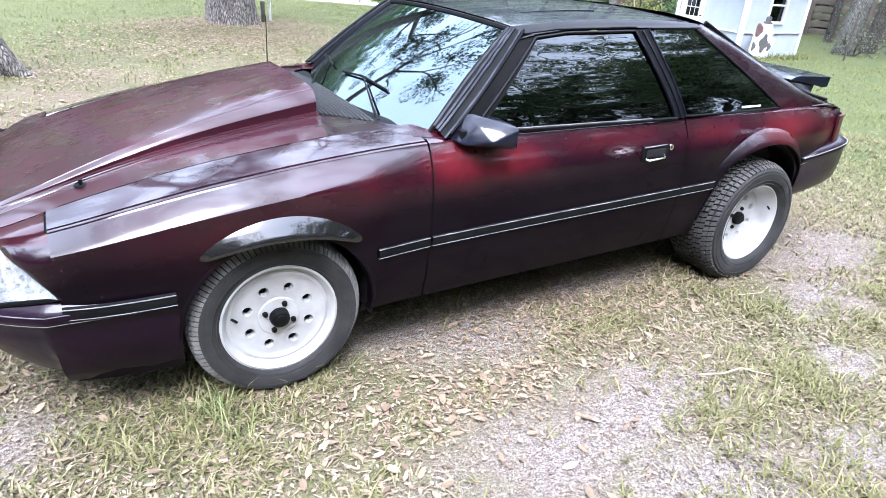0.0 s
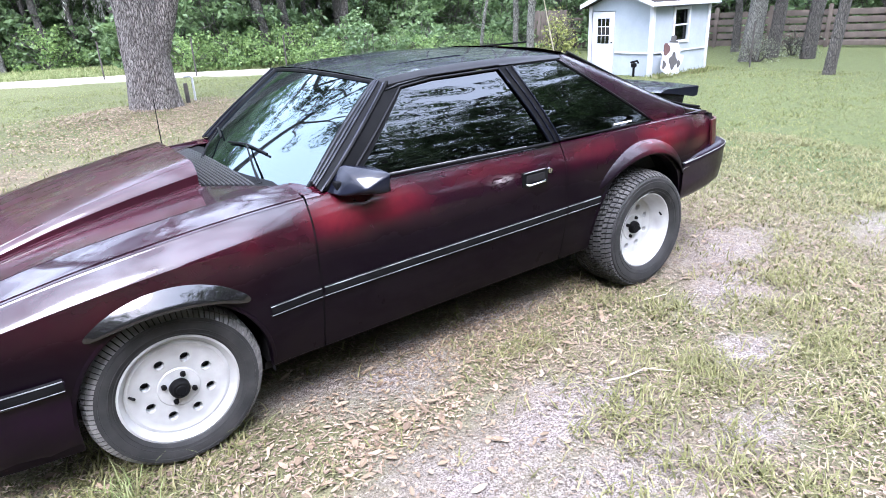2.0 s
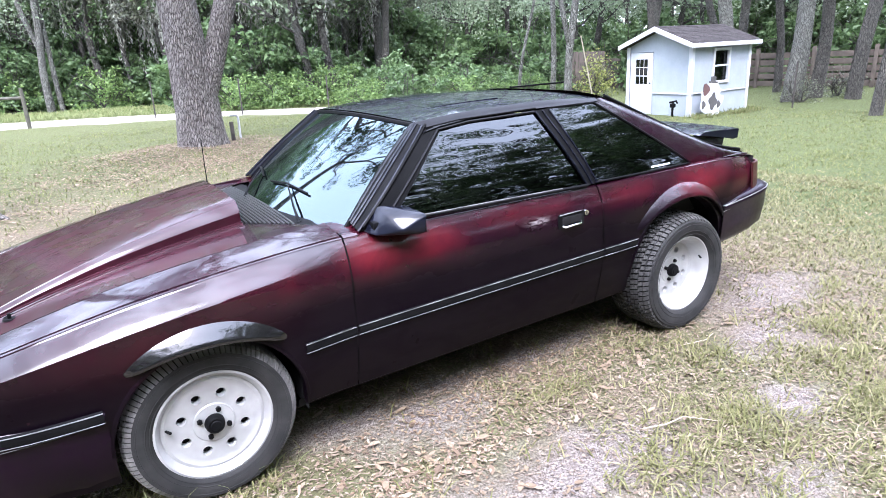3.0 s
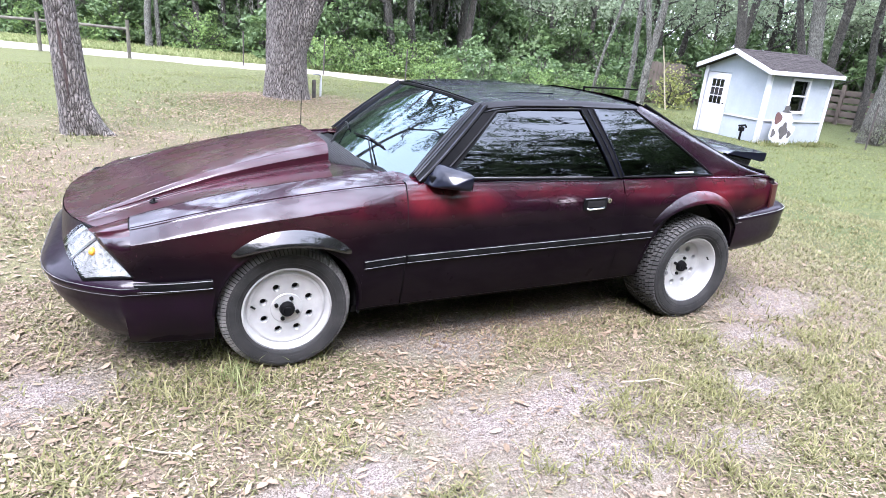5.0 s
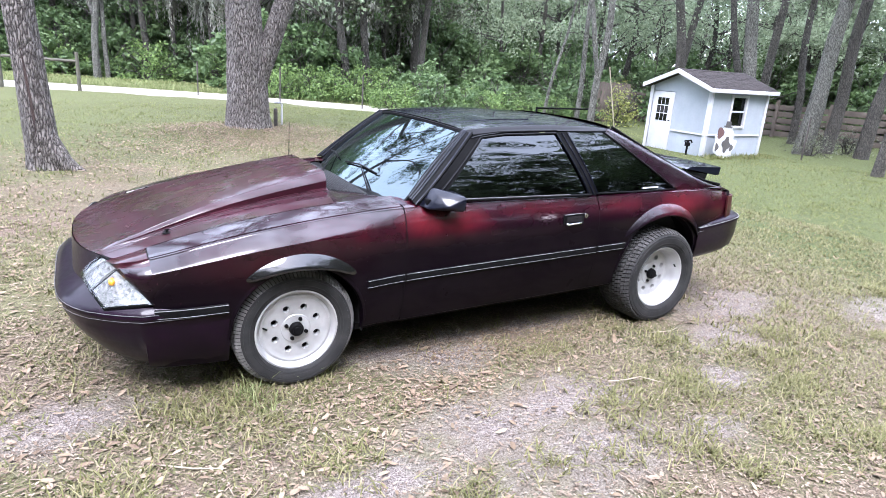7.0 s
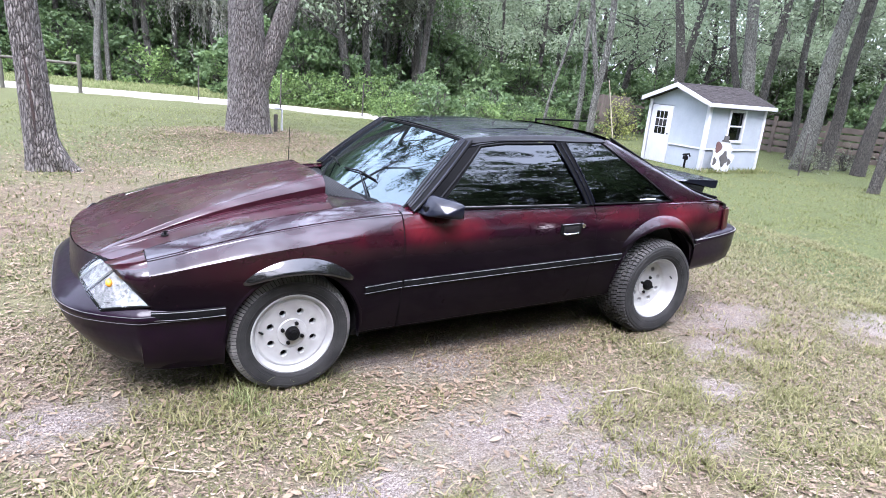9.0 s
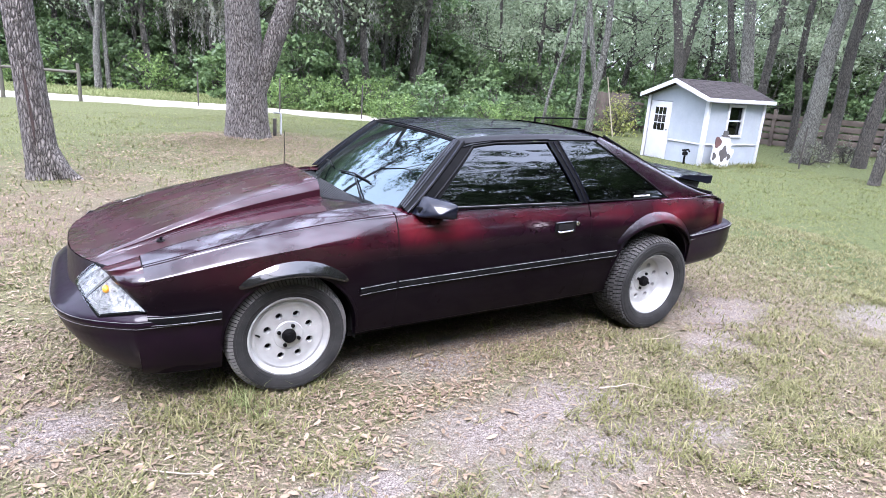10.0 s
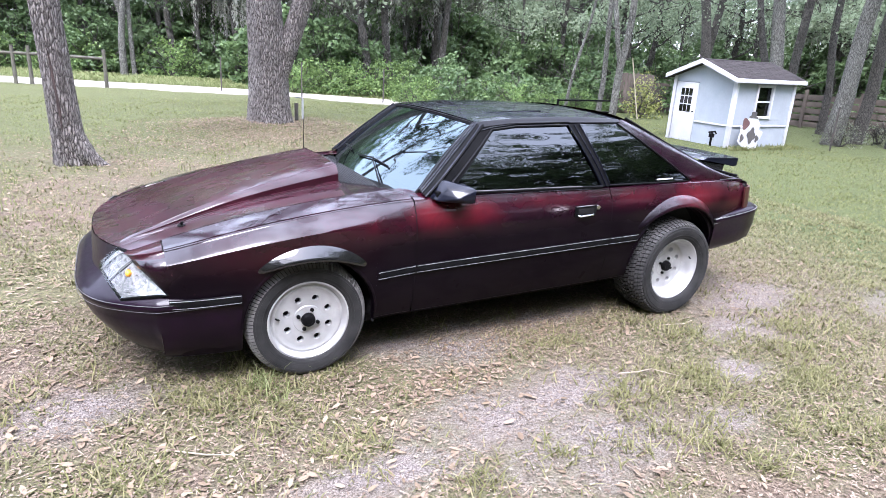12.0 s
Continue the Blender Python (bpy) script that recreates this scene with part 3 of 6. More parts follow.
def wood_tree(seed, height, lean=0.0, crown_low=3.5, leaves=2600, material=None, moss=0):
    """A slim tree of the woods."""
    rng = np.random.default_rng(seed)
    ob = empty("woodland_tree", pose(0, 0, -60), label="slender woodland tree with dull green leaves", category="tree", group="trees of the woods")
    pts, rad, p = [], [], Vector((0, 0, -0.3))
    r0 = rng.uniform(0.10, 0.19)
    for k in range(7):
        pts.append(p.copy())
        rad.append(r0 * (1 - 0.11 * k))
        p = p + Vector((lean * height / 7 + rng.normal(0, 0.12), rng.normal(0, 0.12), height / 7))
    part("trunk", trunk_mesh(pts, rad, 12, 0.05, seed * 3.1, 0.15), BARK_FAR, ob)
    bm, tips = bmesh.new(), []
    for k in range(9):
        i = rng.integers(2, 6)
        q = pts[i].lerp(pts[i + 1 if i < 6 else i], rng.uniform(0, 1))
        if q.z < crown_low - 1.5:
            continue
        a = rng.uniform(0, 2 * math.pi)
        limb(rng, q, (math.cos(a), math.sin(a), rng.uniform(0.0, 0.7)), rng.uniform(1.5, 3.0), 0.05, bm, tips, 1)
    tagged(part("branchwork", bm, BARK_FAR, ob), kind="stuff")
    tips += [tuple(q) for q in pts[4:]]
    n = 34
    idx = rng.integers(0, len(tips), n)
    cen = [np.array(tips[i]) + rng.normal(0, 0.35, 3) for i in idx]
    lf = leaf_mesh("crown", clumps(rng, cen, rng.uniform(0.5, 1.1, n), leaves // n), 0.17, material or LEAF_WOOD, 0.35, rng)
    lf.parent = ob
    lf["kind"] = "stuff"
    if moss:
        st = []
        for i in rng.integers(0, len(tips), moss):
            c = np.array(tips[i])
            ln = rng.uniform(0.5, 1.6) * (1.7 if moss > 60 else 1.0)
            m = int(ln * 26)
            q = np.tile(c, (m, 1)) + rng.normal(0, 0.05, (m, 3))
            q[:, 2] -= np.linspace(0, ln, m)
            st.append(q)
        ms = leaf_mesh("hanging_moss", np.concatenate(st), 0.16, MOSS, 3.0, rng, 4.0)
        ms.parent = ob
        tagged(ms, "grey hanging moss", kind="stuff")
    return ob


def shrub(seed, tall, wide, leaves, material, size=0.12):
    rng = np.random.default_rng(seed)
    ob = empty("shrub", pose(0, 0, -60), label="bright green leafy shrub beside the lane", category="shrub", group="shrubs along the lane")
    bm, tips = bmesh.new(), []
    for k in range(7):
        a = 2 * math.pi * k / 7
        limb(rng, (0, 0, -0.1), (math.cos(a) * 0.7, math.sin(a) * 0.7, 1.0), tall * 0.8, 0.02, bm, tips, 1)
    tagged(part("branchwork", bm, BARK_FAR, ob), kind="stuff")
    n = 30
    cen = []
    for k in range(n):
        a, r = rng.uniform(0, 2 * math.pi), wide * 0.5 * math.sqrt(rng.uniform(0, 1))
        cen.append(np.array([r * math.cos(a), r * math.sin(a), tall * rng.uniform(0.08, 1.0) * (1 - 0.55 * (r / (wide * 0.5)) ** 2)]))
    lf = leaf_mesh("foliage", clumps(rng, cen, rng.uniform(0.22, 0.5, n), leaves // n), size, material, 0.2, rng)
    lf.parent = ob
    lf["kind"] = "stuff"
    return ob


rng = np.random.default_rng(11)
TREES = [wood_tree(21, 11, 0.02, 3.0, 3000, LEAF_WOOD, 14), wood_tree(22, 13, -0.03, 4.0, 3200, LEAF_WOOD, 26), wood_tree(23, 9, 0.08, 2.2, 2600, LEAF_PALE, 0), wood_tree(24, 12, 0.05, 2.6, 3200, LEAF_PALE, 10), wood_tree(25, 10, 0.03, 2.4, 3000, LEAF_GREY, 130)]
SHRUBS = [shrub(31, 1.7, 2.4, 1900, LEAF_SHRUB, 0.125), shrub(32, 2.6, 3.0, 1700, LEAF_WOOD, 0.20), shrub(33, 1.2, 2.0, 1600, LEAF_SHRUB, 0.11), shrub(34, 3.4, 3.2, 2000, LEAF_WOOD, 0.21), shrub(35, 2.4, 2.6, 1000, LEAF_WOOD, 0.27)]


def edge_y(x):
    """Where the woods begin."""
    return curve(LANE, x) if x < 8 else 16.4 + 0.38 * (x - 8)


def place(ob, x, y, scale, turn):
    return copy_thing(ob, pose(x, y, ground_z(x, y), 0, 0, turn) @ Matrix.Diagonal((scale, scale, scale, 1)))


# low shrubs along the far side of the lane
for k in range(30):
    x = -9 + 0.85 * k + rng.uniform(-0.3, 0.3)
    y = edge_y(x) + (rng.uniform(7.2, 9.0) if x < 8 else rng.uniform(0.0, 1.2))
    place(SHRUBS[(0, 2, 0, 1)[k % 4] if x > 2 else (1, 0, 3, 2)[k % 4]], x, y, rng.uniform(0.75, 1.15) if x < 8 else rng.uniform(0.55, 0.85), rng.uniform(0, 360))
# bright shrubs and taller dark ones right behind the lane's bend
for k in range(8):
    x = 5.4 + 0.72 * k
    place(SHRUBS[(0, 2)[k % 2]], x, 20.4 - 0.12 * k + rng.uniform(-0.3, 0.3), rng.uniform(0.75, 1.05), rng.uniform(0, 360))
for k in range(5):
    place(SHRUBS[(1, 3)[k % 2]], 5.2 + 1.1 * k, 22.0 + rng.uniform(-0.3, 0.5), rng.uniform(0.95, 1.25), rng.uniform(0, 360))
# the understorey behind them
for k in range(46):
    x = -14 + 0.95 * k + rng.uniform(-0.5, 0.5)
    y = edge_y(x) + (rng.uniform(8.5, 12.5) if x < 8 else rng.uniform(5.2, 9.0))
    place(SHRUBS[(1, 3, 3, 1)[k % 4]], x, y, rng.uniform(0.9, 1.45), rng.uniform(0, 360))
# trees of the woods, three loose rows; the back row enlarged to darken the windshield's reflection
for k in range(84):
    row = k % 3
    x = -16 + 0.61 * k + rng.uniform(-0.6, 0.6)
    y = edge_y(x) + (8.0 if x < 8 else 4.2) + row * 4.0 + rng.uniform(-1.2, 1.6)
    if (x > 17 and row < 2) or (x > 14 and row == 0):
        continue
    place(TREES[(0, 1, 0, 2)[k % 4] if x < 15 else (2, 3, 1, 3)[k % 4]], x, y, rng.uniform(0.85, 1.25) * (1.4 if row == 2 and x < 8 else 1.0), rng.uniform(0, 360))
# moss-hung oaks at the edge of the woods
for k in range(10):
    x = 1.5 + 1.35 * k + rng.uniform(-0.4, 0.4)
    place(TREES[4], x, edge_y(x) + (7.6 if x < 8 else 5.0) + rng.uniform(-0.5, 1.5), rng.uniform(0.85, 1.1), rng.uniform(0, 360))
# woods behind the fence, and an unseen ring round the yard sized for its reflections
for k in range(20):
    x, y = 25 + rng.uniform(0, 9), -6 + 1.2 * k + rng.uniform(-0.5, 0.5)
    place(TREES[2 + k % 2], x, y, rng.uniform(0.8, 1.1), rng.uniform(0, 360))
    place(SHRUBS[(1, 3)[k % 2]], x + rng.uniform(-1, 1), y + 0.7, rng.uniform(0.9, 1.3), rng.uniform(0, 360))
for k in range(30):
    a = radians(176 + 176 * (k + rng.uniform(-0.3, 0.3)) / 29)
    r = rng.uniform(12.5, 15)
    place(SHRUBS[(1, 3)[k % 2]], 1 + r * math.cos(a), r * math.sin(a), rng.uniform(1.3, 1.8), rng.uniform(0, 360))
for k in range(64):
    a = radians(176 + 176 * k / 63)
    r = rng.uniform(15, 21)
    place(TREES[k % 4], 1 + r * math.cos(a), r * math.sin(a), rng.uniform(1.15, 1.5), rng.uniform(0, 360))
# far woods close the view, in clumps, tall enough to dim the hood's reflection
cen, pale = [], []
for k in range(2100):
    a, r = np.radians(rng.uniform(2, 132)), rng.uniform(36, 52)
    c = np.array([r * np.cos(a), 2 + r * np.sin(a), 20 * rng.uniform(0, 1) ** 1.3])
    if a > np.radians(43):
        cen.append(c)
    elif k % 5 < 3:
        pale.append(c * np.array([1, 1, 0.75]))
far = clumps(rng, cen, rng.uniform(1.0, 2.3, len(cen)), 80)
tagged(leaf_mesh("far_woods", far, 0.5, LEAF_WOOD, 0.3, rng, 1.5), "dense green woods in the distance", "woods", kind="stuff")
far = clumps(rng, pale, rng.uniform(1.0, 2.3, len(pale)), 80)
tagged(leaf_mesh("pale_woods", far, 0.42, LEAF_PALE, 0.3, rng, 1.5), "thin distant woods, leaf green paled for haze", "woods", kind="stuff")
cen = []
for k in range(700):
    a, r = np.radians(rng.uniform(45, 128)), rng.uniform(37, 41)
    cen.append(np.array([r * np.cos(a), 2 + r * np.sin(a), rng.uniform(1.0, 13.0)]))
near = clumps(rng, cen, rng.uniform(0.9, 1.8, len(cen)), 90)
tagged(leaf_mesh("woods_thicket", near, 0.42, LEAF_WOOD, 0.3, rng, 1.5), "dense mixed green thicket of the woods", "woods", kind="stuff")
for k in range(0, 46, 2):
    a, r = math.radians(16 + 40 * k / 45), rng.uniform(26, 37)
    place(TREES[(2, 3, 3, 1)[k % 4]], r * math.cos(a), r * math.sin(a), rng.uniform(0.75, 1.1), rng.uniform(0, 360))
    place(SHRUBS[(1, 3)[k % 2]], r * math.cos(a) - 1, r * math.sin(a) + 0.6, rng.uniform(1.0, 1.5), rng.uniform(0, 360))
# thicket behind the car's roof line
for k in range(11):
    place(SHRUBS[(4, 2, 4, 0)[k % 4]], 9.6 + 0.8 * k, 15.6 + rng.uniform(-0.5, 0.5) + 0.12 * k, rng.uniform(0.45, 0.72), rng.uniform(0, 360))
for o in TREES + SHRUBS:
    for c in list(o.children):
        bpy.data.objects.remove(c)
    bpy.data.objects.remove(o)


# ---- shed ----
SIDING = two_tone("white_siding", (0.242, 0.268, 0.292), (0.292, 0.318, 0.340), 2.0, 0.6, 0.3, 0.004)
WHITE = two_tone("white_paint", (0.40, 0.405, 0.42), (0.47, 0.47, 0.48), 3.0, 0.5, 0.2, 0.002)
SHINGLE = two_tone("grey_shingles", (0.024, 0.021, 0.021), (0.050, 0.045, 0.044), 7.0, 0.95, 0.7, 0.01, Specular_IOR_Level=0.08)
PANE = glass("window_pane", (0.03, 0.035, 0.04), 1.5)
FELT = two_tone("dark_cutout_paint", (0.045, 0.042, 0.042), (0.08, 0.072, 0.07), 8, 0.7)
RED_PAINT = two_tone("faded_red_paint", (0.075, 0.035, 0.035), (0.11, 0.055, 0.05), 8, 0.7)
SX, SY, SZ, SA, SB, SH, APEX = 13.0, 7.08, -0.25, 2.27, 1.96, 1.70, 2.11
SHED = empty("shed", pose(SX, SY, SZ), label="small white garden shed with a grey shingle roof", category="shed")


# window wall towards -y, in four pieces round the window
W0, W1, WZ0, WZ1 = 0.83, 1.40, 0.80, 1.54
bm = bmesh.new()
for x0, x1, z0, z1 in ((0, W0, 0, SH), (W1, SA, 0, SH), (W0, W1, 0, WZ0), (W0, W1, WZ1, SH)):
    box(x1 - x0, 0.08, z1 - z0, ((x0 + x1) / 2, 0.04, (z0 + z1) / 2), 0, bm)
part("front_wall", bm, SIDING, SHED, "white painted siding")
# door wall towards -x, with gable
bm = bmesh.new()
D0, D1, DZ = 1.14, 1.88, 1.56
for y0, y1, z0, z1 in ((0.08, D0, 0, SH), (D1, SB, 0, SH), (D0, D1, DZ, SH)):
    box(0.08, y1 - y0, z1 - z0, (0.04, (y0 + y1) / 2, (z0 + z1) / 2), 0, bm)
v = [bm.verts.new(p) for p in ((0, 0, SH), (0, SB, SH), (0, SB / 2, APEX - 0.05), (0.08, 0, SH), (0.08, SB, SH), (0.08, SB / 2, APEX - 0.05))]
for f in ((0, 1, 2), (3, 5, 4), (0, 2, 5, 3), (1, 4, 5, 2)):
    bm.faces.new([v[i] for i in f])
part("gable_wall", bm, SIDING, SHED)
part("back_wall", box(SA, 0.08, SH, (SA / 2, SB - 0.04, SH / 2)), SIDING, SHED)
part("side_wall", box(0.08, SB - 0.16, SH, (SA - 0.04, SB / 2, SH / 2)), SIDING, SHED)
for y in (-0.15, SB + 0.15):
    s = -1 if y < 0 else 1
    rows = []
    for x in span(-0.20, SA + 0.22, 3):
        rows.append([(x, y, SH + 0.0 - 0.02), (x, SB / 2, APEX)])
    r = part("roof", grid(rows, thick=0.05), SHINGLE, SHED, "dark grey shingle roof", smooth=False)
    for k in range(13):
        t0, t1 = k / 13, (k + 1) / 13
        a = Vector((0, y, SH - 0.02)).lerp(Vector((0, SB / 2, APEX)), t0)
        b = Vector((0, y, SH - 0.02)).lerp(Vector((0, SB / 2, APEX)), t1)
        x0, x1 = -0.21, SA + 0.23
        bm = grid([[(x, a.y, a.z + 0.0555), (x, b.y, b.z + 0.053)] for x in span(x0, x1, 2)], thick=0.003)
        part("shingle_course", bm, SHINGLE, r, smooth=False)
    part("fascia", box(SA + 0.44, 0.025, 0.10, (SA / 2 + 0.01, y + s * 0.012, SH - 0.02), 0.004), WHITE, SHED)
    a, b = Vector((-0.215, y + s * 0.02, SH - 0.02)), Vector((-0.215, SB / 2, APEX))
    d = b - a
    bm = grid([[(-0.228, a.y, a.z - 0.05), (-0.228, b.y, b.z - 0.06)], [(-0.228, a.y, a.z + 0.055), (-0.228, b.y, b.z + 0.055)]], thick=0.025)
    part("barge_board", bm, WHITE, SHED, smooth=False)
for x, y in ((-0.012, -0.012), (SA + 0.012, -0.012), (-0.012, SB + 0.012)):
    part("corner_board", box(0.10, 0.10, SH - 0.02, (x + (0.03 if x < 1 else -0.03), y + (0.03 if y < 1 else -0.03), SH / 2), 0.006), WHITE, SHED)
part("skirt_rail", box(SA - 0.16, 0.03, 0.035, (SA / 2, -0.016, 0.56), 0.005), WHITE, SHED)
part("skirt_rail", box(0.03, D0 - 0.12, 0.035, (-0.016, D0 / 2 + 0.03, 0.56), 0.005), WHITE, SHED)
door = part("shed_door", box(0.045, D1 - D0 - 0.02, DZ - 0.03, (0.01, (D0 + D1) / 2, DZ / 2), 0.004), WHITE, SHED, "white door with a nine-light window")
for j in range(3):
    for k in range(3):
        y, z = D1 - 0.385 + 0.132 * (j - 1), 0.87 + 0.212 * k
        part("pane", box(0.008, 0.108, 0.186, (-0.016, y, z)), PANE, door)
part("knob", box(0.05, 0.03, 0.03, (-0.03, D0 + 0.07, 0.80), 0.01), BLACK, door)
win = part("window", box(W1 - W0, 0.02, WZ1 - WZ0, ((W0 + W1) / 2, 0.05, (WZ0 + WZ1) / 2)), PANE, SHED, "dark double-hung window in a white frame")
for nm, a in (("frame_side", (W0 - 0.02, 0.07, WZ1 - WZ0 + 0.12, (WZ0 + WZ1) / 2)), ("frame_side", (W1 + 0.02, 0.07, WZ1 - WZ0 + 0.12, (WZ0 + WZ1) / 2))):
    part(nm, box(a[1], 0.05, a[2], (a[0], -0.01, a[3]), 0.004), WHITE, win)
for z, h in ((WZ1 + 0.02, 0.07), ((WZ0 + WZ1) / 2, 0.04), (WZ0 - 0.02, 0.06)):
    part("rail", box(W1 - W0 - 0.03, 0.048, h, ((W0 + W1) / 2, -0.009 if h != 0.04 else 0.02, z), 0.004), WHITE, win)
# standpipe with hose tap beside the corner
tap = empty("water_tap", pose(SX - 0.20, SY + 0.32, SZ) @ Matrix.Diagonal((0.8, 0.8, 0.85, 1)), label="dark standpipe with a tap beside the shed wall", category="tap")
part("pipe", tube([(0, 0, -0.05), (0, 0, 0.46)], 0.035, 10), BLACK, tap)
part("arm", tube([(0.0, 0.12, 0.42), (0, -0.12, 0.47), (0, -0.17, 0.40)], 0.028, 8), BLACK, tap)
part("valve_box", box(0.12, 0.14, 0.12, (0, 0, 0.34), 0.02), BLACK, tap)


# painted plywood garden figure, kept to plain shapes
def cutout(points, y0, y1):
    bm = bmesh.new()
    f = bm.faces.new([bm.verts.new((x, y0, z)) for x, z in points])
    r = bmesh.ops.extrude_face_region(bm, geom=[f])
    bmesh.ops.translate(bm, verts=[g for g in r["geom"] if isinstance(g, bmesh.types.BMVert)], vec=(0, y1 - y0, 0))
    return bm


def blob(cx, cz, rx, rz, lobes=0, amp=0.0, n=36, ph=0.0):
    return [(cx + rx * (1 + amp * math.cos(lobes * a + ph)) * math.cos(a), cz + rz * (1 + amp * math.cos(lobes * a + ph)) * math.sin(a)) for a in (2 * math.pi * k / n for k in range(n))]


fig = empty("garden_cutout", pose(SX + 0.48, SY - 0.28, SZ - 0.02) @ Matrix.Diagonal((1.3, 1.0, 1.05, 1)), label="white and dark painted plywood garden cutout by the shed", category="decoration")
part("board", cutout([(x * (1 + 0.25 * noise.noise((x * 9, z * 9, 2.0))), z + 0.05 * noise.noise((x * 11, z * 11, 7.0))) for x, z in blob(0.0, 0.36, 0.31, 0.36, 7, 0.07, 96)], 0.0, 0.02), WHITE, fig, smooth=False)
part("upper_board", cutout(blob(0.0, 0.64, 0.20, 0.17, 7, 0.06, 56), -0.004, 0.016), WHITE, fig, smooth=False)
part("dark_patch", cutout(blob(0.02, 0.36, 0.11, 0.17, 4, 0.2, ph=0.7), -0.012, -0.004), FELT, fig, smooth=False)
part("red_patch", cutout(blob(-0.19, 0.64, 0.09, 0.13, 3, 0.15), -0.010, 0.010), RED_PAINT, fig, smooth=False)
part("dark_top", cutout([(-0.11, 0.78), (0.12, 0.76), (0.12, 0.80), (0.07, 0.805), (0.075, 0.90), (0.03, 0.925), (-0.06, 0.92), (-0.07, 0.82), (-0.11, 0.82)], -0.010, 0.010), FELT, fig, smooth=False)
part("dark_spot", cutout(blob(-0.24, 0.30, 0.05, 0.09, 3, 0.2), -0.008, -0.002), FELT, fig, smooth=False)
part("dark_spot", cutout(blob(0.20, 0.28, 0.05, 0.08, 3, 0.2), -0.008, -0.002), FELT, fig, smooth=False)

# ---- fences ----
WOOD = two_tone("weathered_fence_wood", (0.060, 0.046, 0.036), (0.115, 0.092, 0.072), 3.0, 0.85, 0.5, 0.004)
POST = two_tone("grey_post_wood", (0.045, 0.042, 0.030), (0.085, 0.080, 0.058), 4.0, 0.9, 0.5, 0.004)
IRON = two_tone("rusty_iron", (0.03, 0.027, 0.025), (0.07, 0.055, 0.045), 9.0, 0.8)
FA, FB = Vector((19.8, 17.9)), Vector((24.6, 2.5))
d2 = (FB - FA)
L = d2.length
turn = math.degrees(math.atan2(d2.y, d2.x))
fence = empty("board_fence", pose(FA.x, FA.y, -0.28, 0, 0, turn), label="weathered brown board fence behind the shed", category="fence")
n = 9
for k in range(n + 1):
    part("post", box(0.12, 0.12, 1.42, (L * k / n, -0.05, 0.69), 0.008), WOOD, fence)
for k in range(n):
    for j in range(5):
        part("board", box(L / n - 0.01, 0.03, 0.185, (L * (k + 0.5) / n, -0.045 + 0.004 * ((k + j) % 2), 0.18 + 0.24 * j), 0.004), WOOD, fence)

screen = empty("board_screen", pose(17.3, 16.05, -0.25, 0, 0, -44), label="brown screen of upright weathered boards", category="fence")
for k in range(10):
    part("board", box(0.135, 0.025, 1.54 + 0.03 * (k % 3), (0.07 + 0.143 * k, 0.003 * (k % 2), 0.77), 0.004), WOOD, screen)
for z in (0.4, 1.25):
    part("rail", box(1.43, 0.04, 0.09, (0.71, 0.04, z), 0.004), WOOD, screen)
rail = empty("rail_fence", pose(-0.81, 19.8, 0), label="grey wooden post and rail fence along the lane", category="fence")
for x, y in ((0, 0), (-2.1, 0.75), (-2.55, 0.95), (-5.0, 2.2)):
    part("post", tube([(x, y, -0.1), (x, y, 1.18)], [0.060, 0.052], 10), POST, rail)
for z in (0.90,):
    part("rail", tube([(0, 0, z), (-2.1, 0.75, z + 0.04), (-5.0, 2.2, z + 0.02)], 0.045, 8), POST, rail)
for x, y in ((2.6, 18.9), (5.0, 17.7), (7.5, 16.6), (16.2, 6.35), (15.3, 2.7), (10.1, 15.6)):
    st = empty("fence_stake", pose(x, y, ground_z(x, y)), label="thin rusty iron fence stake", category="stake", group="fence stakes")
    part("stake", tube([(0, 0, -0.1), (0.01, 0, 1.15)], 0.022, 6), IRON, st)
gate = empty("pipe_gate", pose(12.6, 13.6, -0.25, 0, 0, 4), label="black pipe gate at the end of the lane", category="gate")
for z in (0.22, 0.62):
    part("bar", tube([(0, 0, z), (2.7, 0, z)], 0.03, 8), BLACK, gate)
for x in (0, 2.7):
    part("upright", tube([(x, 0, -0.05), (x, 0, 0.66)], 0.035, 8), BLACK, gate)
pvc = empty("white_pipe", pose(2.95, 10.1, 0.1), label="white plastic standpipe beside the oak", category="pipe")
part("pipe", tube([(0.0, 0, -0.05), (0.0, 0, 0.44), (-0.03, 0, 0.48), (-0.16, 0, 0.48)], 0.022, 8), WHITE, pvc)
mp = empty("meter_post", pose(2.72, 9.75, 0.08), label="short dark post beside the oak", category="post")
part("post", box(0.07, 0.07, 0.42, (0, 0, 0.2), 0.01), IRON, mp)
PALE_POLE = two_tone("pale_dry_wood", (0.30, 0.26, 0.18), (0.42, 0.37, 0.27), 5.0, 0.8, 0.3, 0.003)
LEAF_BUSH = leaf_material("yellow_green_leaves", (0.11, 0.135, 0.030), (0.34, 0.36, 0.110), 0.42)
pole = empty("garden_pole", pose(16.28, 13.6, -0.28), label="thin pale leaning pole", category="pole")
part("pole", tube([(0, 0, 0), (-0.22, 0, 0.75), (-0.63, 0, 2.15)], [0.024, 0.022, 0.018], 8), PALE_POLE, pole)
s = shrub(41, 1.75, 1.2, 1000, LEAF_BUSH, 0.11)
s.matrix_world = pose(16.9, 14.1, -0.25)
tagged(s, "yellow-green bush in front of the fence", "bush")

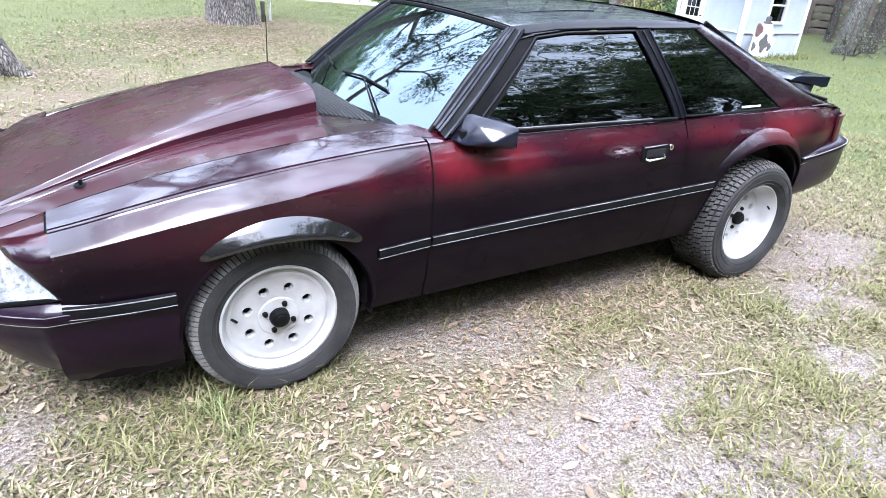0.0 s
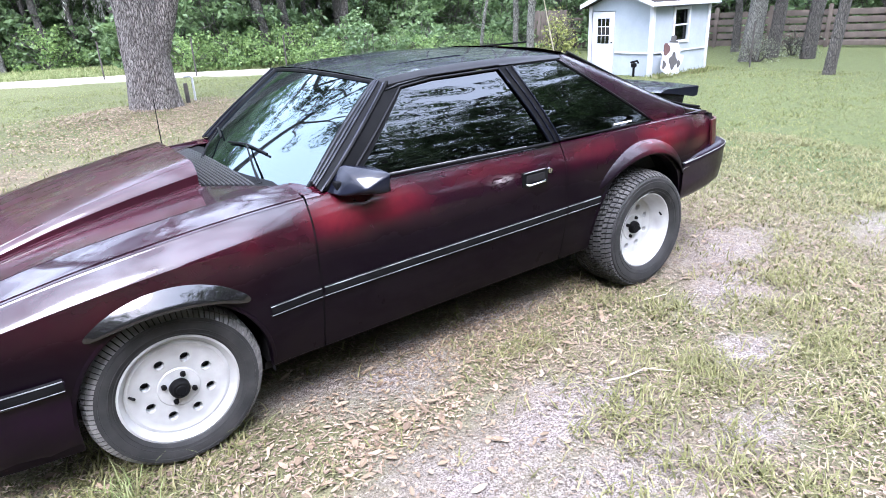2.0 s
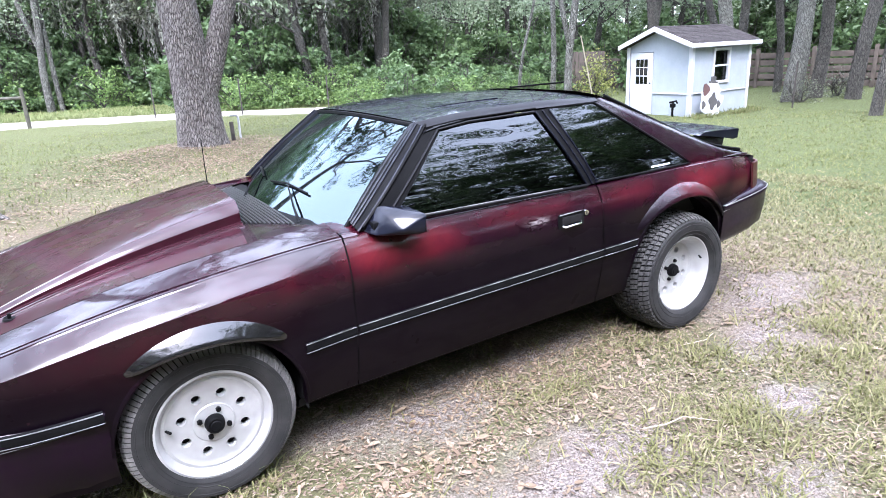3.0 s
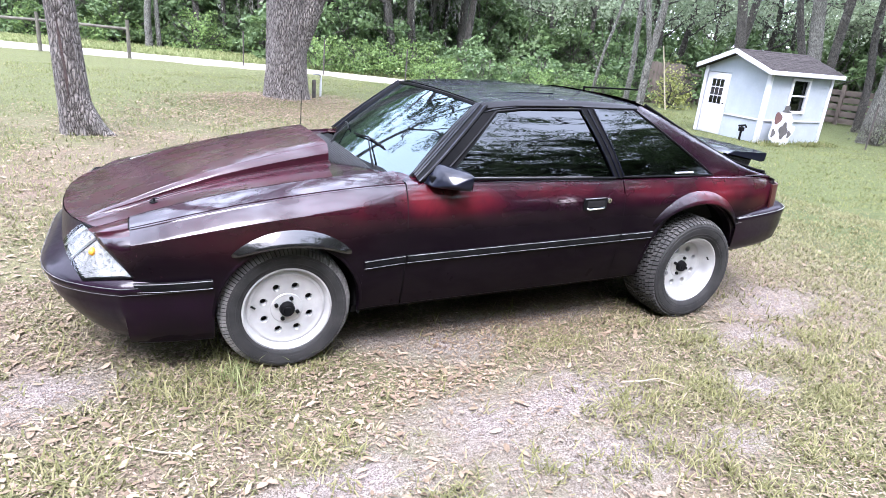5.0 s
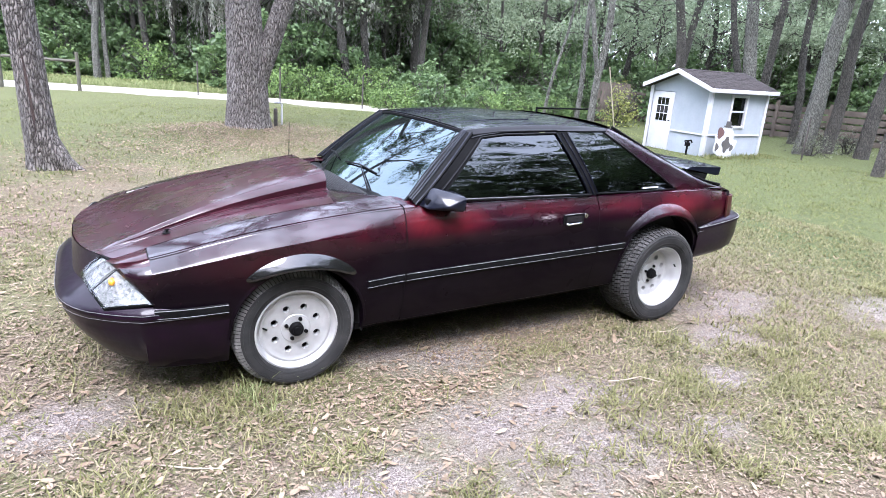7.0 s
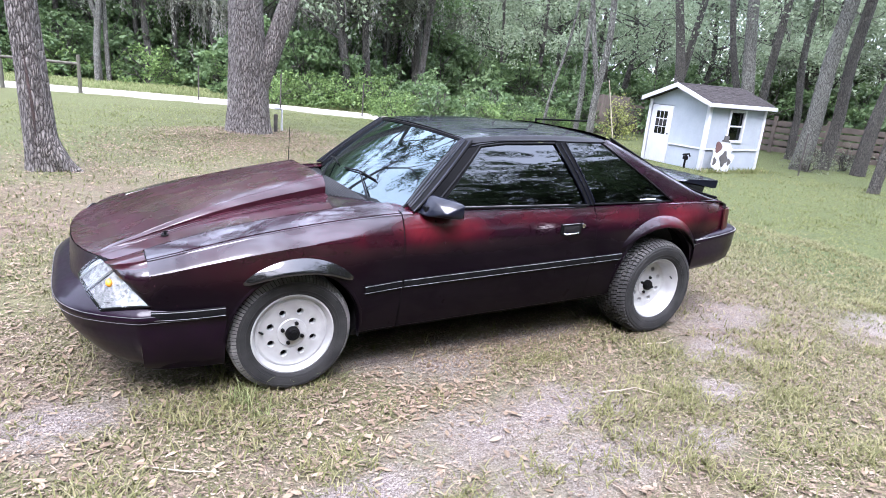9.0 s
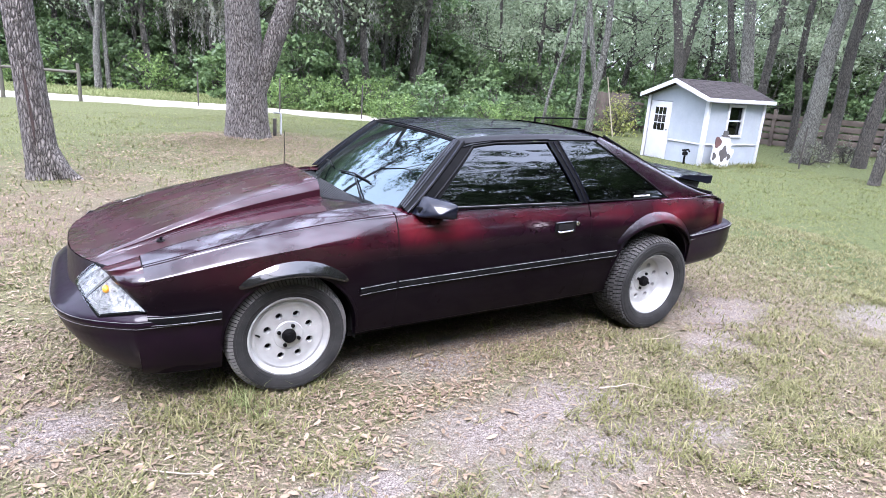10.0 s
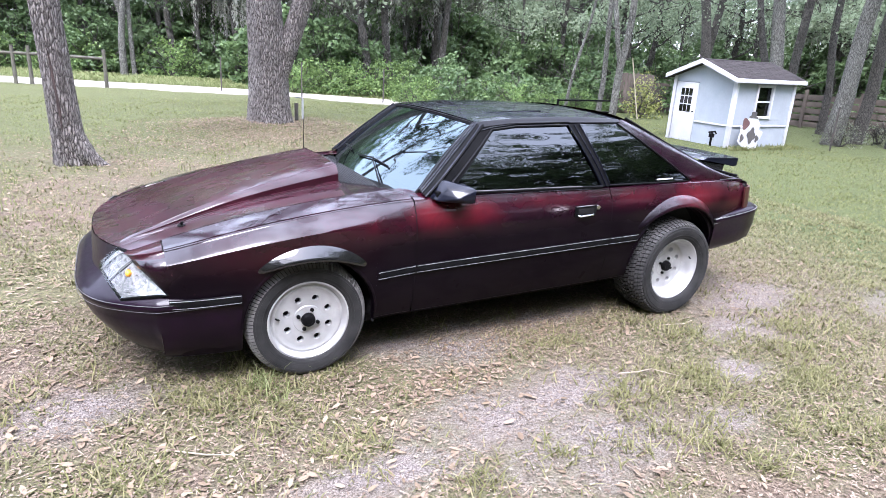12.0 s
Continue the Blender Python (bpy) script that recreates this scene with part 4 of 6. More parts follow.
for x, y, k, sc in ((17.5, 6.9, 42, 0.8), (19.6, 7.0, 43, 0.9), (20.9, 8.6, 44, 1.0), (16.9, 8.9, 45, 0.7)):
    b = shrub(k, 0.9, 1.3, 420, LEAF_GREY, 0.08)
    b.matrix_world = pose(x, y, ground_z(x, y)) @ Matrix.Diagonal((sc, sc, sc, 1))
    tagged(b, "sparse low brush at the foot of a trunk", "bush", "brush under the trees")

YARD_BARK = bark_material("yard_tree_bark", (0.036, 0.035, 0.027), (0.170, 0.168, 0.142), (0.29, 0.295, 0.262))

# big leaning trunks at the edge of the lawn
for i, (x, y, r, lx, ly, hgt) in enumerate(((17.71, 7.29, 0.25, 0.045, -0.070, 9), (18.88, 7.24, 0.19, 0.024, -0.040, 9), (18.89, 6.20, 0.20, 0.035, -0.065, 8), (15.26, 3.93, 0.13, 0.03, -0.055, 8),
                                             (18.95, 13.01, 0.20, -0.10, 0.11, 11), (18.95, 13.53, 0.16, 0.07, -0.08, 11), (18.77, 10.0, 0.13, -0.14, 0.19, 11), (17.97, 9.39, 0.23, -0.07, 0.10, 11), (19.74, 10.35, 0.165, 0.025, -0.035, 11), (13.97, 12.41, 0.13, 0.015, -0.014, 9), (14.94, 14.23, 0.10, 0.002, 0.0, 9), (-0.10, 26.6, 0.15, 0.05, 0.0, 9), (0.3, 26.7, 0.10, -0.03, 0.0, 9), (20.39, 9.32, 0.13, -0.016, 0.026, 9), (14.03, 15.03, 0.06, 0.118, -0.097, 8))):
    t = empty("yard_tree", pose(x, y, ground_z(x, y)), label="tall grey leaning tree trunk at the edge of the lawn", category="tree", group="trees behind the shed")
    part("trunk", trunk_mesh([(0, 0, -0.2), (0, 0, 0), (lx * 1.5 + 0.07 * math.sin(i * 2.1), ly * 1.5, 1.5), (lx * 3.4 + 0.12 * math.sin(i * 3.7), ly * 3.4 + 0.1 * math.cos(i), 3.4), (lx * 6, ly * 6, 6), (lx * hgt, ly * hgt, hgt)], [r * 1.1, r, r * 0.88, r * 0.8, r * 0.68, r * 0.45], 18, 0.06, i * 2.3, 0.25), BARK_FAR if i in (1, 2, 3, 4, 5, 6, 8, 13) else YARD_BARK, t)
    if i in (9, 11):
        h, dx = 1.5 + 0.25 * (i % 4), (-0.22 if i % 2 else 0.24)
        part("fork", trunk_mesh([(lx * h, ly * h, h), (lx * h + dx * 1.2, ly * h, h + 1.0), (lx * h + dx * 2.6, ly * h + 0.1, h + 2.6), (lx * h + dx * 5, ly * h + 0.2, h + 5.5)], [r * 0.5, r * 0.62, r * 0.52, r * 0.3], 14, 0.06, i * 1.3), YARD_BARK, t, "second stem from the fork")
    rg = np.random.default_rng(60 + i)
    bm, tips = bmesh.new(), []
    for k in range(4):
        h = hgt * rg.uniform(0.6, 1.0)
        a = rg.uniform(0, 6.28)
        limb(rg, (lx * h, ly * h, h), (math.cos(a), math.sin(a), 0.4), 2.6, 0.07, bm, tips, 1)
    tagged(part("branchwork", bm, YARD_BARK, t), kind="stuff")
    cen = [np.array(p) for p in tips]
    for h in rg.uniform(3.6, 5.6, 4 if y > 8 else 0):
        a = rg.uniform(0, 6.28)
        cen.append(np.array([lx * h + 0.9 * math.cos(a), ly * h + 0.9 * math.sin(a), h]))
    lf = leaf_mesh("crown", clumps(rg, cen, rg.uniform(0.4, 0.9, len(cen)), max(10, 3000 // len(cen))), 0.11, LEAF_PALE, 0.3, rg)
    lf.parent = t
    lf["kind"] = "stuff"

# ---- the car: its front axle stands over the origin, nose towards -x, driver's side towards -y ----
REAR_AXLE = 2.55
F_ARCH, R_ARCH = (0.0, 0.325, 0.345), (2.535, 0.40, 0.385)
SHOULDER = [(-0.70, 0.728), (-0.45, 0.79), (-0.19, 0.842), (0.2, 0.893), (0.6, 0.924), (1.3, 0.928), (1.95, 0.925), (2.66, 0.925), (3.0, 0.915), (3.34, 0.885)]
WIDTH = [(-0.70, 0.800), (-0.55, 0.835), (-0.3, 0.858), (0.0, 0.866), (0.6, 0.868), (1.9, 0.868), (2.55, 0.866), (2.95, 0.845), (3.2, 0.80), (3.36, 0.745)]
TRIM = [(-0.9, 0.490), (-0.34, 0.505), (0.32, 0.537), (0.6, 0.556), (1.9, 0.591), (2.2, 0.60), (2.9, 0.645), (3.5, 0.690)]
SILL = [(-0.34, 0.20), (0.36, 0.285), (0.6, 0.29), (2.06, 0.312), (2.2, 0.32), (2.92, 0.44), (3.3, 0.45)]
BELT, ROOF_Z = 0.935, 1.300
FENDER_RISE = 0.028
CAR = empty("car", label="dark plum hatchback coupe with sprayed red patches and tinted windows", category="car")


def side_y(x, z):
    """Half width of the body's side at x and height z."""
    w, zt = curve(WIDTH, x), curve(TRIM, x)
    top = curve(SHOULDER, x)
    if z > zt:
        u = (z - zt) / max(top - zt, 0.05)
        drop = 0.086 - 0.024 * min(max((x - 0.15) / 0.6, 0), 1)
        crisp = min(max((0.55 - x) / 0.45, 0), 1)
        roll = (1 - crisp) * max(0.0, (u - 0.45) / 0.55) ** 2.2 + crisp * max(0.0, (u - 0.79) / 0.21) ** 1.2
        return w + 0.006 + (drop - 0.056) * 0.6 * min(u * 2, 1) - 0.004 * math.sin(min(u, 1) * math.pi) - drop * roll
    u = (zt - z) / 0.30
    return w + 0.006 - 0.055 * u**1.7


def house_y(x, z):
    """Half width of the glass house."""
    u = (z - BELT) / (ROOF_Z - BELT)
    y = 0.805 - 0.185 * u ** 1.32 if u > 0 else 0.805 - 0.02 * u
    if x > 1.9:
        y -= 0.085 * ((x - 1.9) / 1.45) ** 2
    return y


def columns(x0, x1, arch=None, n=22):
    """Columns of a side panel: x and the height where it begins, dense round a wheel arch."""
    cols = []
    if arch:
        xc, zc, r = arch
        for x in span(x0, xc - r, max(3, int((xc - r - x0) / 0.05))):
            cols.append((x, curve(SILL, x)))
        cols[-1] = (xc - r, curve(SILL, xc - r - 0.01))
        for k in range(n + 1):
            a = math.pi - math.pi * k / n
            cols.append((xc + r * math.cos(a), zc + r * math.sin(a)))
        tail = [(x, curve(SILL, x + 0.001)) for x in span(xc + r, x1, max(3, int((x1 - xc - r) / 0.05)))]
        cols += tail
        return [c for c in cols if x0 - 1e-6 <= c[0] <= x1 + 1e-6]
    return [(x, curve(SILL, x)) for x in span(x0, x1, 28)]


def side_panel(x0, x1, arch=None, s=-1, cap=True, front=False):
    """One painted panel of the car's side from its lower edge over the shoulder."""
    rows = []
    for x, zb in columns(x0, x1, arch):
        zt = curve(SHOULDER, x)
        ze = zt - 0.006
        r = [(x, s * (side_y(x, zb) - 0.05), zb - 0.012), (x, s * (side_y(x, zb) - 0.012), zb - 0.008)]
        zm = curve(TRIM, x) + 0.79 * (zt - curve(TRIM, x))
        for z in span(zb, zm, 12) + span(zm, ze, 12)[1:]:
            r.append((x, s * side_y(x, z), z))
        w = side_y(x, ze)
        for a in (45, 85):
            r.append((x, s * (w - 0.006 * (1 - math.cos(radians(a)))), ze + 0.006 * math.sin(radians(a))))
        if front:
            f = min(max((x + 0.70) / 1.0, 0), 1)
            seam = 0.625 + 0.02 * f
            for u, cut in ((0.02, 0), (0.035, 0), (0.05, 1), (0.085, 1), (0.10, 0), (0.12, 0), (0.40, 0), (0.70, 0), (1.0, 0)):
                y = (w - 0.006) + (seam - w + 0.006) * u
                r.append((x, s * y, zt + FENDER_RISE * (0.6 + 0.4 * f) * (u + 0.10 * math.sin(u * math.pi)) - 0.007 * cut))
            r.append((x, s * (seam - 0.004), zt + 0.012))
        else:
            y1 = house_y(x, BELT) - 0.012
            y1 = min(y1, w - 0.012)
            r.append((x, s * y1, zt + 0.008))
            r.append((x, s * (y1 - 0.03), zt + 0.004))
        rows.append(r)
    return grid(rows)


for s in (-1, 1):
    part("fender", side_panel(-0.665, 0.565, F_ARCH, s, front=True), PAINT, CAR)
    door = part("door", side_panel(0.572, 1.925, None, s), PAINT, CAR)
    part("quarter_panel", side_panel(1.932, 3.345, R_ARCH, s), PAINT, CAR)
    # flared lips round the wheel openings
    for (xc, zc, r), a0, a1, wide in ((F_ARCH, 44, 132, 0.072), (R_ARCH, 26, 146, 0.070)):
        rows = []
        for a in span(a0, a1, 36):
            ca, sa = math.cos(radians(a)), math.sin(radians(a))
            k = math.sin(math.pi * (a - a0) / (a1 - a0)) ** 0.6
            row = []
            for dr, dy in ((0.004, -0.03), (0.0, 0.036), (0.003, 0.048), (0.008, 0.050), (0.026, 0.037), (0.048, 0.019), (wide, 0.002), (wide + 0.006, -0.006)):
                q = dr + (wide - dr) * 0.75 * (1 - k)
                x, z = xc + (r - 0.004 + q) * ca, zc + (r - 0.004 + q) * sa
                row.append((x, s * (side_y(x, z) + dy * k - 0.002 * (1 - k)), z))
            rows.append(row)
        part("wheel_arch_lip", grid(rows), BLACK_GLOSS if xc < 1 else PAINT, CAR, "glossy dark wheel arch lip", angle=60)
        rows = []
        for a in span(0, 180, 40):
            ca, sa = math.cos(radians(a)), math.sin(radians(a))
            row = []
            for dr, dy in ((-0.004, -0.03), (-0.003, 0.004), (0.006, 0.006), (0.014, -0.002)):
                x, z = xc + (r + dr) * ca, zc + (r + dr) * sa
                row.append((x, s * (side_y(x, z) + dy), z))
            rows.append(row)
        part("arch_edge", grid(rows), PAINT, CAR, angle=60)
    # rubbing strips along the side, each with two edges pale from wear and painted glint
    for x0, x1 in ((-0.335 - 0.33, -0.35), (0.352, 0.562), (0.575, 1.922), (1.935, 2.17), (2.90, 3.37)):
        rows, hi, lo = [], [], []
        for x in span(x0, x1, 14):
            z = curve(TRIM, x)
            y = side_y(x, z) + (0.012 if x < -0.3 else 0.0)
            rows.append([(x, s * (y - 0.004), z - 0.022), (x, s * (y + 0.010), z - 0.019), (x, s * (y + 0.013), z), (x, s * (y + 0.010), z + 0.016), (x, s * (y - 0.004), z + 0.020)])
            hi.append((x, s * (y + 0.0115), z + 0.0165))
            lo.append((x, s * (y + 0.0105), z - 0.0195))
        strip = part("side_trim_strip", grid(rows), BLACK, CAR, "black rubbing strip with worn edges and painted glints", angle=50)
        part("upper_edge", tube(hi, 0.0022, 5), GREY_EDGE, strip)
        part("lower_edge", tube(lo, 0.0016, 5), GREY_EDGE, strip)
    # rocker and dark inner body close the gaps
    rows = []
    for x in span(0.32, 2.2, 12):
        z = curve(SILL, x)
        rows.append([(x, s * (side_y(x, z) - 0.03), z + 0.01), (x, s * (side_y(x, z) - 0.05), z - 0.035), (x, s * 0.70, z - 0.055), (x, s * 0.5, z - 0.03)])
    part("rocker_panel", grid(rows), BLACK, CAR)
    rows = []
    for x in span(0.37, 2.13, 20):
        rows.append([(x, s * (side_y(x, z) - 0.022), z) for z in span(curve(SILL, x) + 0.01, curve(SHOULDER, x) - 0.03, 8)])
    part("inner_body", grid(rows), DARK, CAR)
    # wheel wells
    for xc, zc, r in (F_ARCH, R_ARCH):
        rows = []
        for a in span(-12, 192, 26):
            x, z = xc + (r + 0.012) * math.cos(radians(a)), zc + (r + 0.012) * math.sin(radians(a))
            rows.append([(x, s * (side_y(x, max(z, 0.3)) - 0.012), z), (x, s * 0.62, z), (x, s * 0.45, z)])
        rows = [r_ + [(xc, s * 0.45, zc)] for r_ in rows]
        part("wheel_well", grid(rows), DARK, CAR)

# floor pan
part("floor_pan", box(3.6, 1.3, 0.06, (1.35, 0, 0.27), 0.02), DARK, CAR)

# hood with its long cowl scoop
def hood_z(x, y):
    f = min(max((x + 0.70) / 1.0, 0), 1)
    edge = curve(SHOULDER, x) + FENDER_RISE * (0.6 + 0.4 * f) + min(x + 0.70, 0) * 0.16
    seam = 0.62 + 0.02 * f
    return edge + 0.012 * (1 - min(abs(y) / seam, 1) ** 2)


def hood_front(y):
    return -0.965 + 0.165 * (abs(y) / 0.62) ** 2.5


def nose_z(y):
    """Height of the leading edge of the hood."""
    return 0.700 + 0.012 * (abs(y) / 0.62) ** 2


def hood_skin(x, y):
    """Height of the hood's skin, rounded down at its leading edge."""
    k = min(max((x - hood_front(y)) / 0.21, 0), 1)
    k = 1 - (1 - k) ** 2.6
    return nose_z(y) * (1 - k) + hood_z(x, y) * k


def hood_rear(y):
    return 0.30 - 0.05 * (abs(y) / 0.62) ** 2


rows = []
for u in span(0, 1, 30):
    r = []
    for v in span(-1, 1, 37):
        f = u
        seam = 0.617 + 0.02 * f
        y = v * seam
        x = hood_front(y) + (hood_rear(y) - hood_front(y)) * u
        r.append((x, y, hood_skin(x, y)))
    r = [(r[0][0], r[0][1] + 0.004, r[0][2] - 0.012)] + r + [(r[-1][0], r[-1][1] - 0.004, r[-1][2] - 0.012)]
    rows.append(r)
rows.append([(x + 0.004, y, z - 0.014) for x, y, z in rows[-1]])
hood = part("hood", grid(rows), HOOD, CAR, "satin plum brown hood with uneven spray")

rows = []
for u in span(0, 1, 30):
    x = -0.84 + 1.14 * u
    top = 0.465 - 0.150 * u**0.9
    low = top + 0.020 + 0.026 * u
    d = low - top
    rise = 0.001 + 0.089 * u**0.8
    b = min(1.0, rise / 0.035)
    r = []
    for y, h in ((-low - 0.056, -0.006), (-low - 0.052, 0.001), (-low - 0.034, 0.0015), (-low - 0.032, 0.001 + 0.005 * b), (-low - 0.022, 0.001 + 0.006 * b), (-low - 0.020, 0.001 + 0.001 * b),
                 (-low - 0.016, 0.001 + 0.001 * b), (-low - 0.014, 0.001 + 0.007 * b), (-low - 0.003, 0.001 + 0.008 * b), (-low, 0.001 + 0.008 * b), (-low + d * 0.02, 0.006 * b + rise * 0.22), (-low + d * 0.04, rise * 0.52),
                 (-low + d * 0.10, rise * 0.58), (-low + d * 0.42, rise * 0.79), (-low + d * 0.74, rise * 0.925), (-top - 0.003, rise * 0.965), (-top - 0.001, rise * 0.965 + 0.003 * b), (-top + 0.006, rise + 0.002 * b), (-top * 0.6, rise + 0.003), (-top * 0.25, rise + 0.005), (0, rise + 0.006)):
        r.append((x, y, hood_skin(x, y) + h))
    r += [(a, -b, c) for a, b, c in r[-2::-1]]
    rows.append(r)
back = [(x - 0.10, y * 0.96, z - 0.075) for x, y, z in rows[-1]]
part("hood_scoop", grid(rows + [back]), HOOD, hood, "raised cowl scoop narrowing towards the windshield", angle=20)
for s in (-1, 1):
    y = 0.512 * s
    pin = tube([(-0.56, y, hood_z(-0.56, y) - 0.01), (-0.56, y, hood_z(-0.56, y) + 0.022)], 0.006, 8)
    bmesh.ops.create_cone(pin, cap_ends=True, segments=16, radius1=0.022, radius2=0.020, depth=0.005, matrix=pose(-0.56, y, hood_z(-0.56, y) + 0.002))
    tube([(-0.575, y - 0.015, hood_z(-0.56, y) + 0.014), (-0.545, y + 0.02, hood_z(-0.56, y) + 0.014)], 0.002, 6, pin)
    part("hood_pin", pin, BLACK, hood)

# nose panel between hood, fenders and bumper
def nose_front(y):
    return -0.985 + 0.31 * (abs(y) / 0.82) ** 3.2


def nose_top(q):
    """Upper edge of the nose panel: along the hood, then down the fender's front edge. q runs from 0 at the middle to 1."""
    if q <= 0.6:
        y = 0.622 * q / 0.6
        return Vector((hood_front(y) - 0.004, y, nose_z(y) - 0.002))
    x, t = -0.663, (q - 0.6) / 0.4
    zt = curve(SHOULDER, x)
    w = side_y(x, zt - 0.006)
    x0 = hood_front(0.622) - 0.004
    line = [(x0, 0.622, nose_z(0.622) - 0.002), ((x0 + x) / 2, 0.624, hood_skin((x0 + x) / 2, 0.62) - 0.002), (x, 0.628, zt + 0.0146), (x, 0.70, zt + 0.009), (x, w - 0.008, zt), (x, w, zt - 0.012), (x, side_y(x, 0.62), 0.62), (x, side_y(x, 0.50), 0.50)]
    k = min(int(t * 7), 6)
    return Vector(line[k]).lerp(Vector(line[k + 1]), t * 7 - k)


rows = []
for t in span(0, 1, 14):
    half = []
    for q in span(0, 0.56, 25):
        top = nose_top(q)
        yb = 0.56 * (q / 0.56)
        low = Vector((nose_front(yb), yb, 0.50))
        a = t * math.pi / 2
        f, g = 0.25 * math.sin(a) + 0.75 * t, 0.25 * (1 - math.cos(a)) + 0.75 * t
        half.append((top.x + (low.x - top.x) * f, top.y + (low.y - top.y) * t, top.z + (low.z - top.z) * g))
    rows.append([(x, -y, z) for x, y, z in half[:0:-1]] + half)
part("nose_panel", grid(rows), BUMPER, CAR, angle=80)

# bumpers: a profile carried round a plan line
def bumper(plan, profile, name, material, label):
    rows = []
    n = len(plan)
    for i, (x, y, zoff) in enumerate(plan):
        a, b = plan[max(i - 1, 0)], plan[min(i + 1, n - 1)]
        t = Vector((b[0] - a[0], b[1] - a[1])).normalized()
        out = Vector((t.y, -t.x))
        k = 0.3 + 0.7 * abs(out.x)
        rows.append([(x + out.x * d * (k if d < -0.003 and z < 0.47 else 1), y + out.y * d * (k if d < -0.003 and z < 0.47 else 1), z + zoff * g) for d, z, g in profile])
    return part(name, grid(rows), material, CAR, label, angle=55)


def bumper_plan(front):
    pts = []
    if front:
        half = [(-0.345, 0.862), (-0.45, 0.858), (-0.55, 0.85), (-0.64, 0.838)]
        half += [(-1.055 + 0.36 * (y / 0.84) ** 4.5, y) for y in (0.832, 0.82, 0.805, 0.79, 0.77, 0.75, 0.73, 0.705, 0.68, 0.64, 0.60, 0.55, 0.5, 0.44, 0.38, 0.31, 0.25, 0.18, 0.12, 0.06)]
        mid = [(-1.055, 0.0)]
    else:
        half = [(2.915, 0.862), (3.05, 0.856), (3.18, 0.846), (3.30, 0.832), (3.39, 0.812), (3.45, 0.782), (3.49, 0.735), (3.515, 0.66), (3.54, 0.4), (3.55, 0.2)]
        mid = [(3.56, 0.0)]
    for x, y in half:
        pts.append((x, -y))
    pts += mid + [(x, y) for x, y in half[::-1]]
    return [(x, y, curve(TRIM, max(x, -0.9)) - 0.5) for x, y in pts]


front = bumper_plan(True)
B1 = bumper(front[::-1], [(-0.11, 0.575, 1), (-0.05, 0.548, 1), (-0.012, 0.520, 1), (0.004, 0.502, 1), (0.008, 0.488, 1), (0.002, 0.474, 1), (-0.004, 0.468, 1), (-0.014, 0.42, 0.7), (-0.035, 0.37, 0.5), (-0.075, 0.31, 0.3), (-0.125, 0.25, 0.1), (-0.18, 0.205, 0), (-0.24, 0.190, 0)],
            "front_bumper", BUMPER, "satin plum bumper cover with highlights painted along its strip")
# thin grey tubes stand for the highlight along the bumper's strip
for dz, r, nm in ((0.500, 0.0020, "upper_edge"), (0.470, 0.0014, "lower_edge")):
    part(nm, tube([(x * 1.0 - (0.008 if abs(y) < 0.7 else 0.003), y * 1.006, dz + zo) for x, y, zo in front[1:-1]], r, 6), GREY_WEAR_GLINT, B1)
back_plan = bumper_plan(False)
B2 = bumper(back_plan, [(-0.10, 0.545, 1), (-0.03, 0.53, 1), (0.004, 0.512, 1), (0.008, 0.495, 1), (0.0, 0.478, 1), (-0.004, 0.40, 0.9), (-0.03, 0.335, 0.8), (-0.09, 0.305, 0.8), (-0.16, 0.30, 0.8)],
            "rear_bumper", BUMPER, "satin plum rear bumper cover")
# pale line painted along the top for the bumper's highlight
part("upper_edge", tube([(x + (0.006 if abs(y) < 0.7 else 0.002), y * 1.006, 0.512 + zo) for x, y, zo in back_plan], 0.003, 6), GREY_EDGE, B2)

# tail panel and lamps
rows = [[(3.345 + 0.05 * (1 - (abs(y) / 0.76) ** 3) - 0.10 * (z - 0.66), y, z) for y in span(-0.752, 0.752, 25)] for z in span(0.55, 0.89, 6)]
part("tail_panel", grid(rows), BLACK_GLOSS, CAR)
for s in (-1, 1):
    rows = []
    for z in span(0.668, 0.862, 6):
        r = []
        for x, y in ((3.262, 0.786), (3.30, 0.778), (3.335, 0.765), (3.362, 0.745), (3.385, 0.70), (3.40, 0.62), (3.405, 0.5), (3.405, 0.36)):
            r.append((x + 0.006 - 0.10 * (z - 0.66), s * (y + 0.008), z))
        rows.append(r)
    lamp = part("tail_light", grid(rows, thick=-0.012), RED_LENS, CAR, "dark red tail light")

LAMP = ((-0.930, 0.485, 0.605), (-0.842, 0.552, 0.706), (-0.657, 0.812, 0.535), (-0.850, 0.722, 0.507))
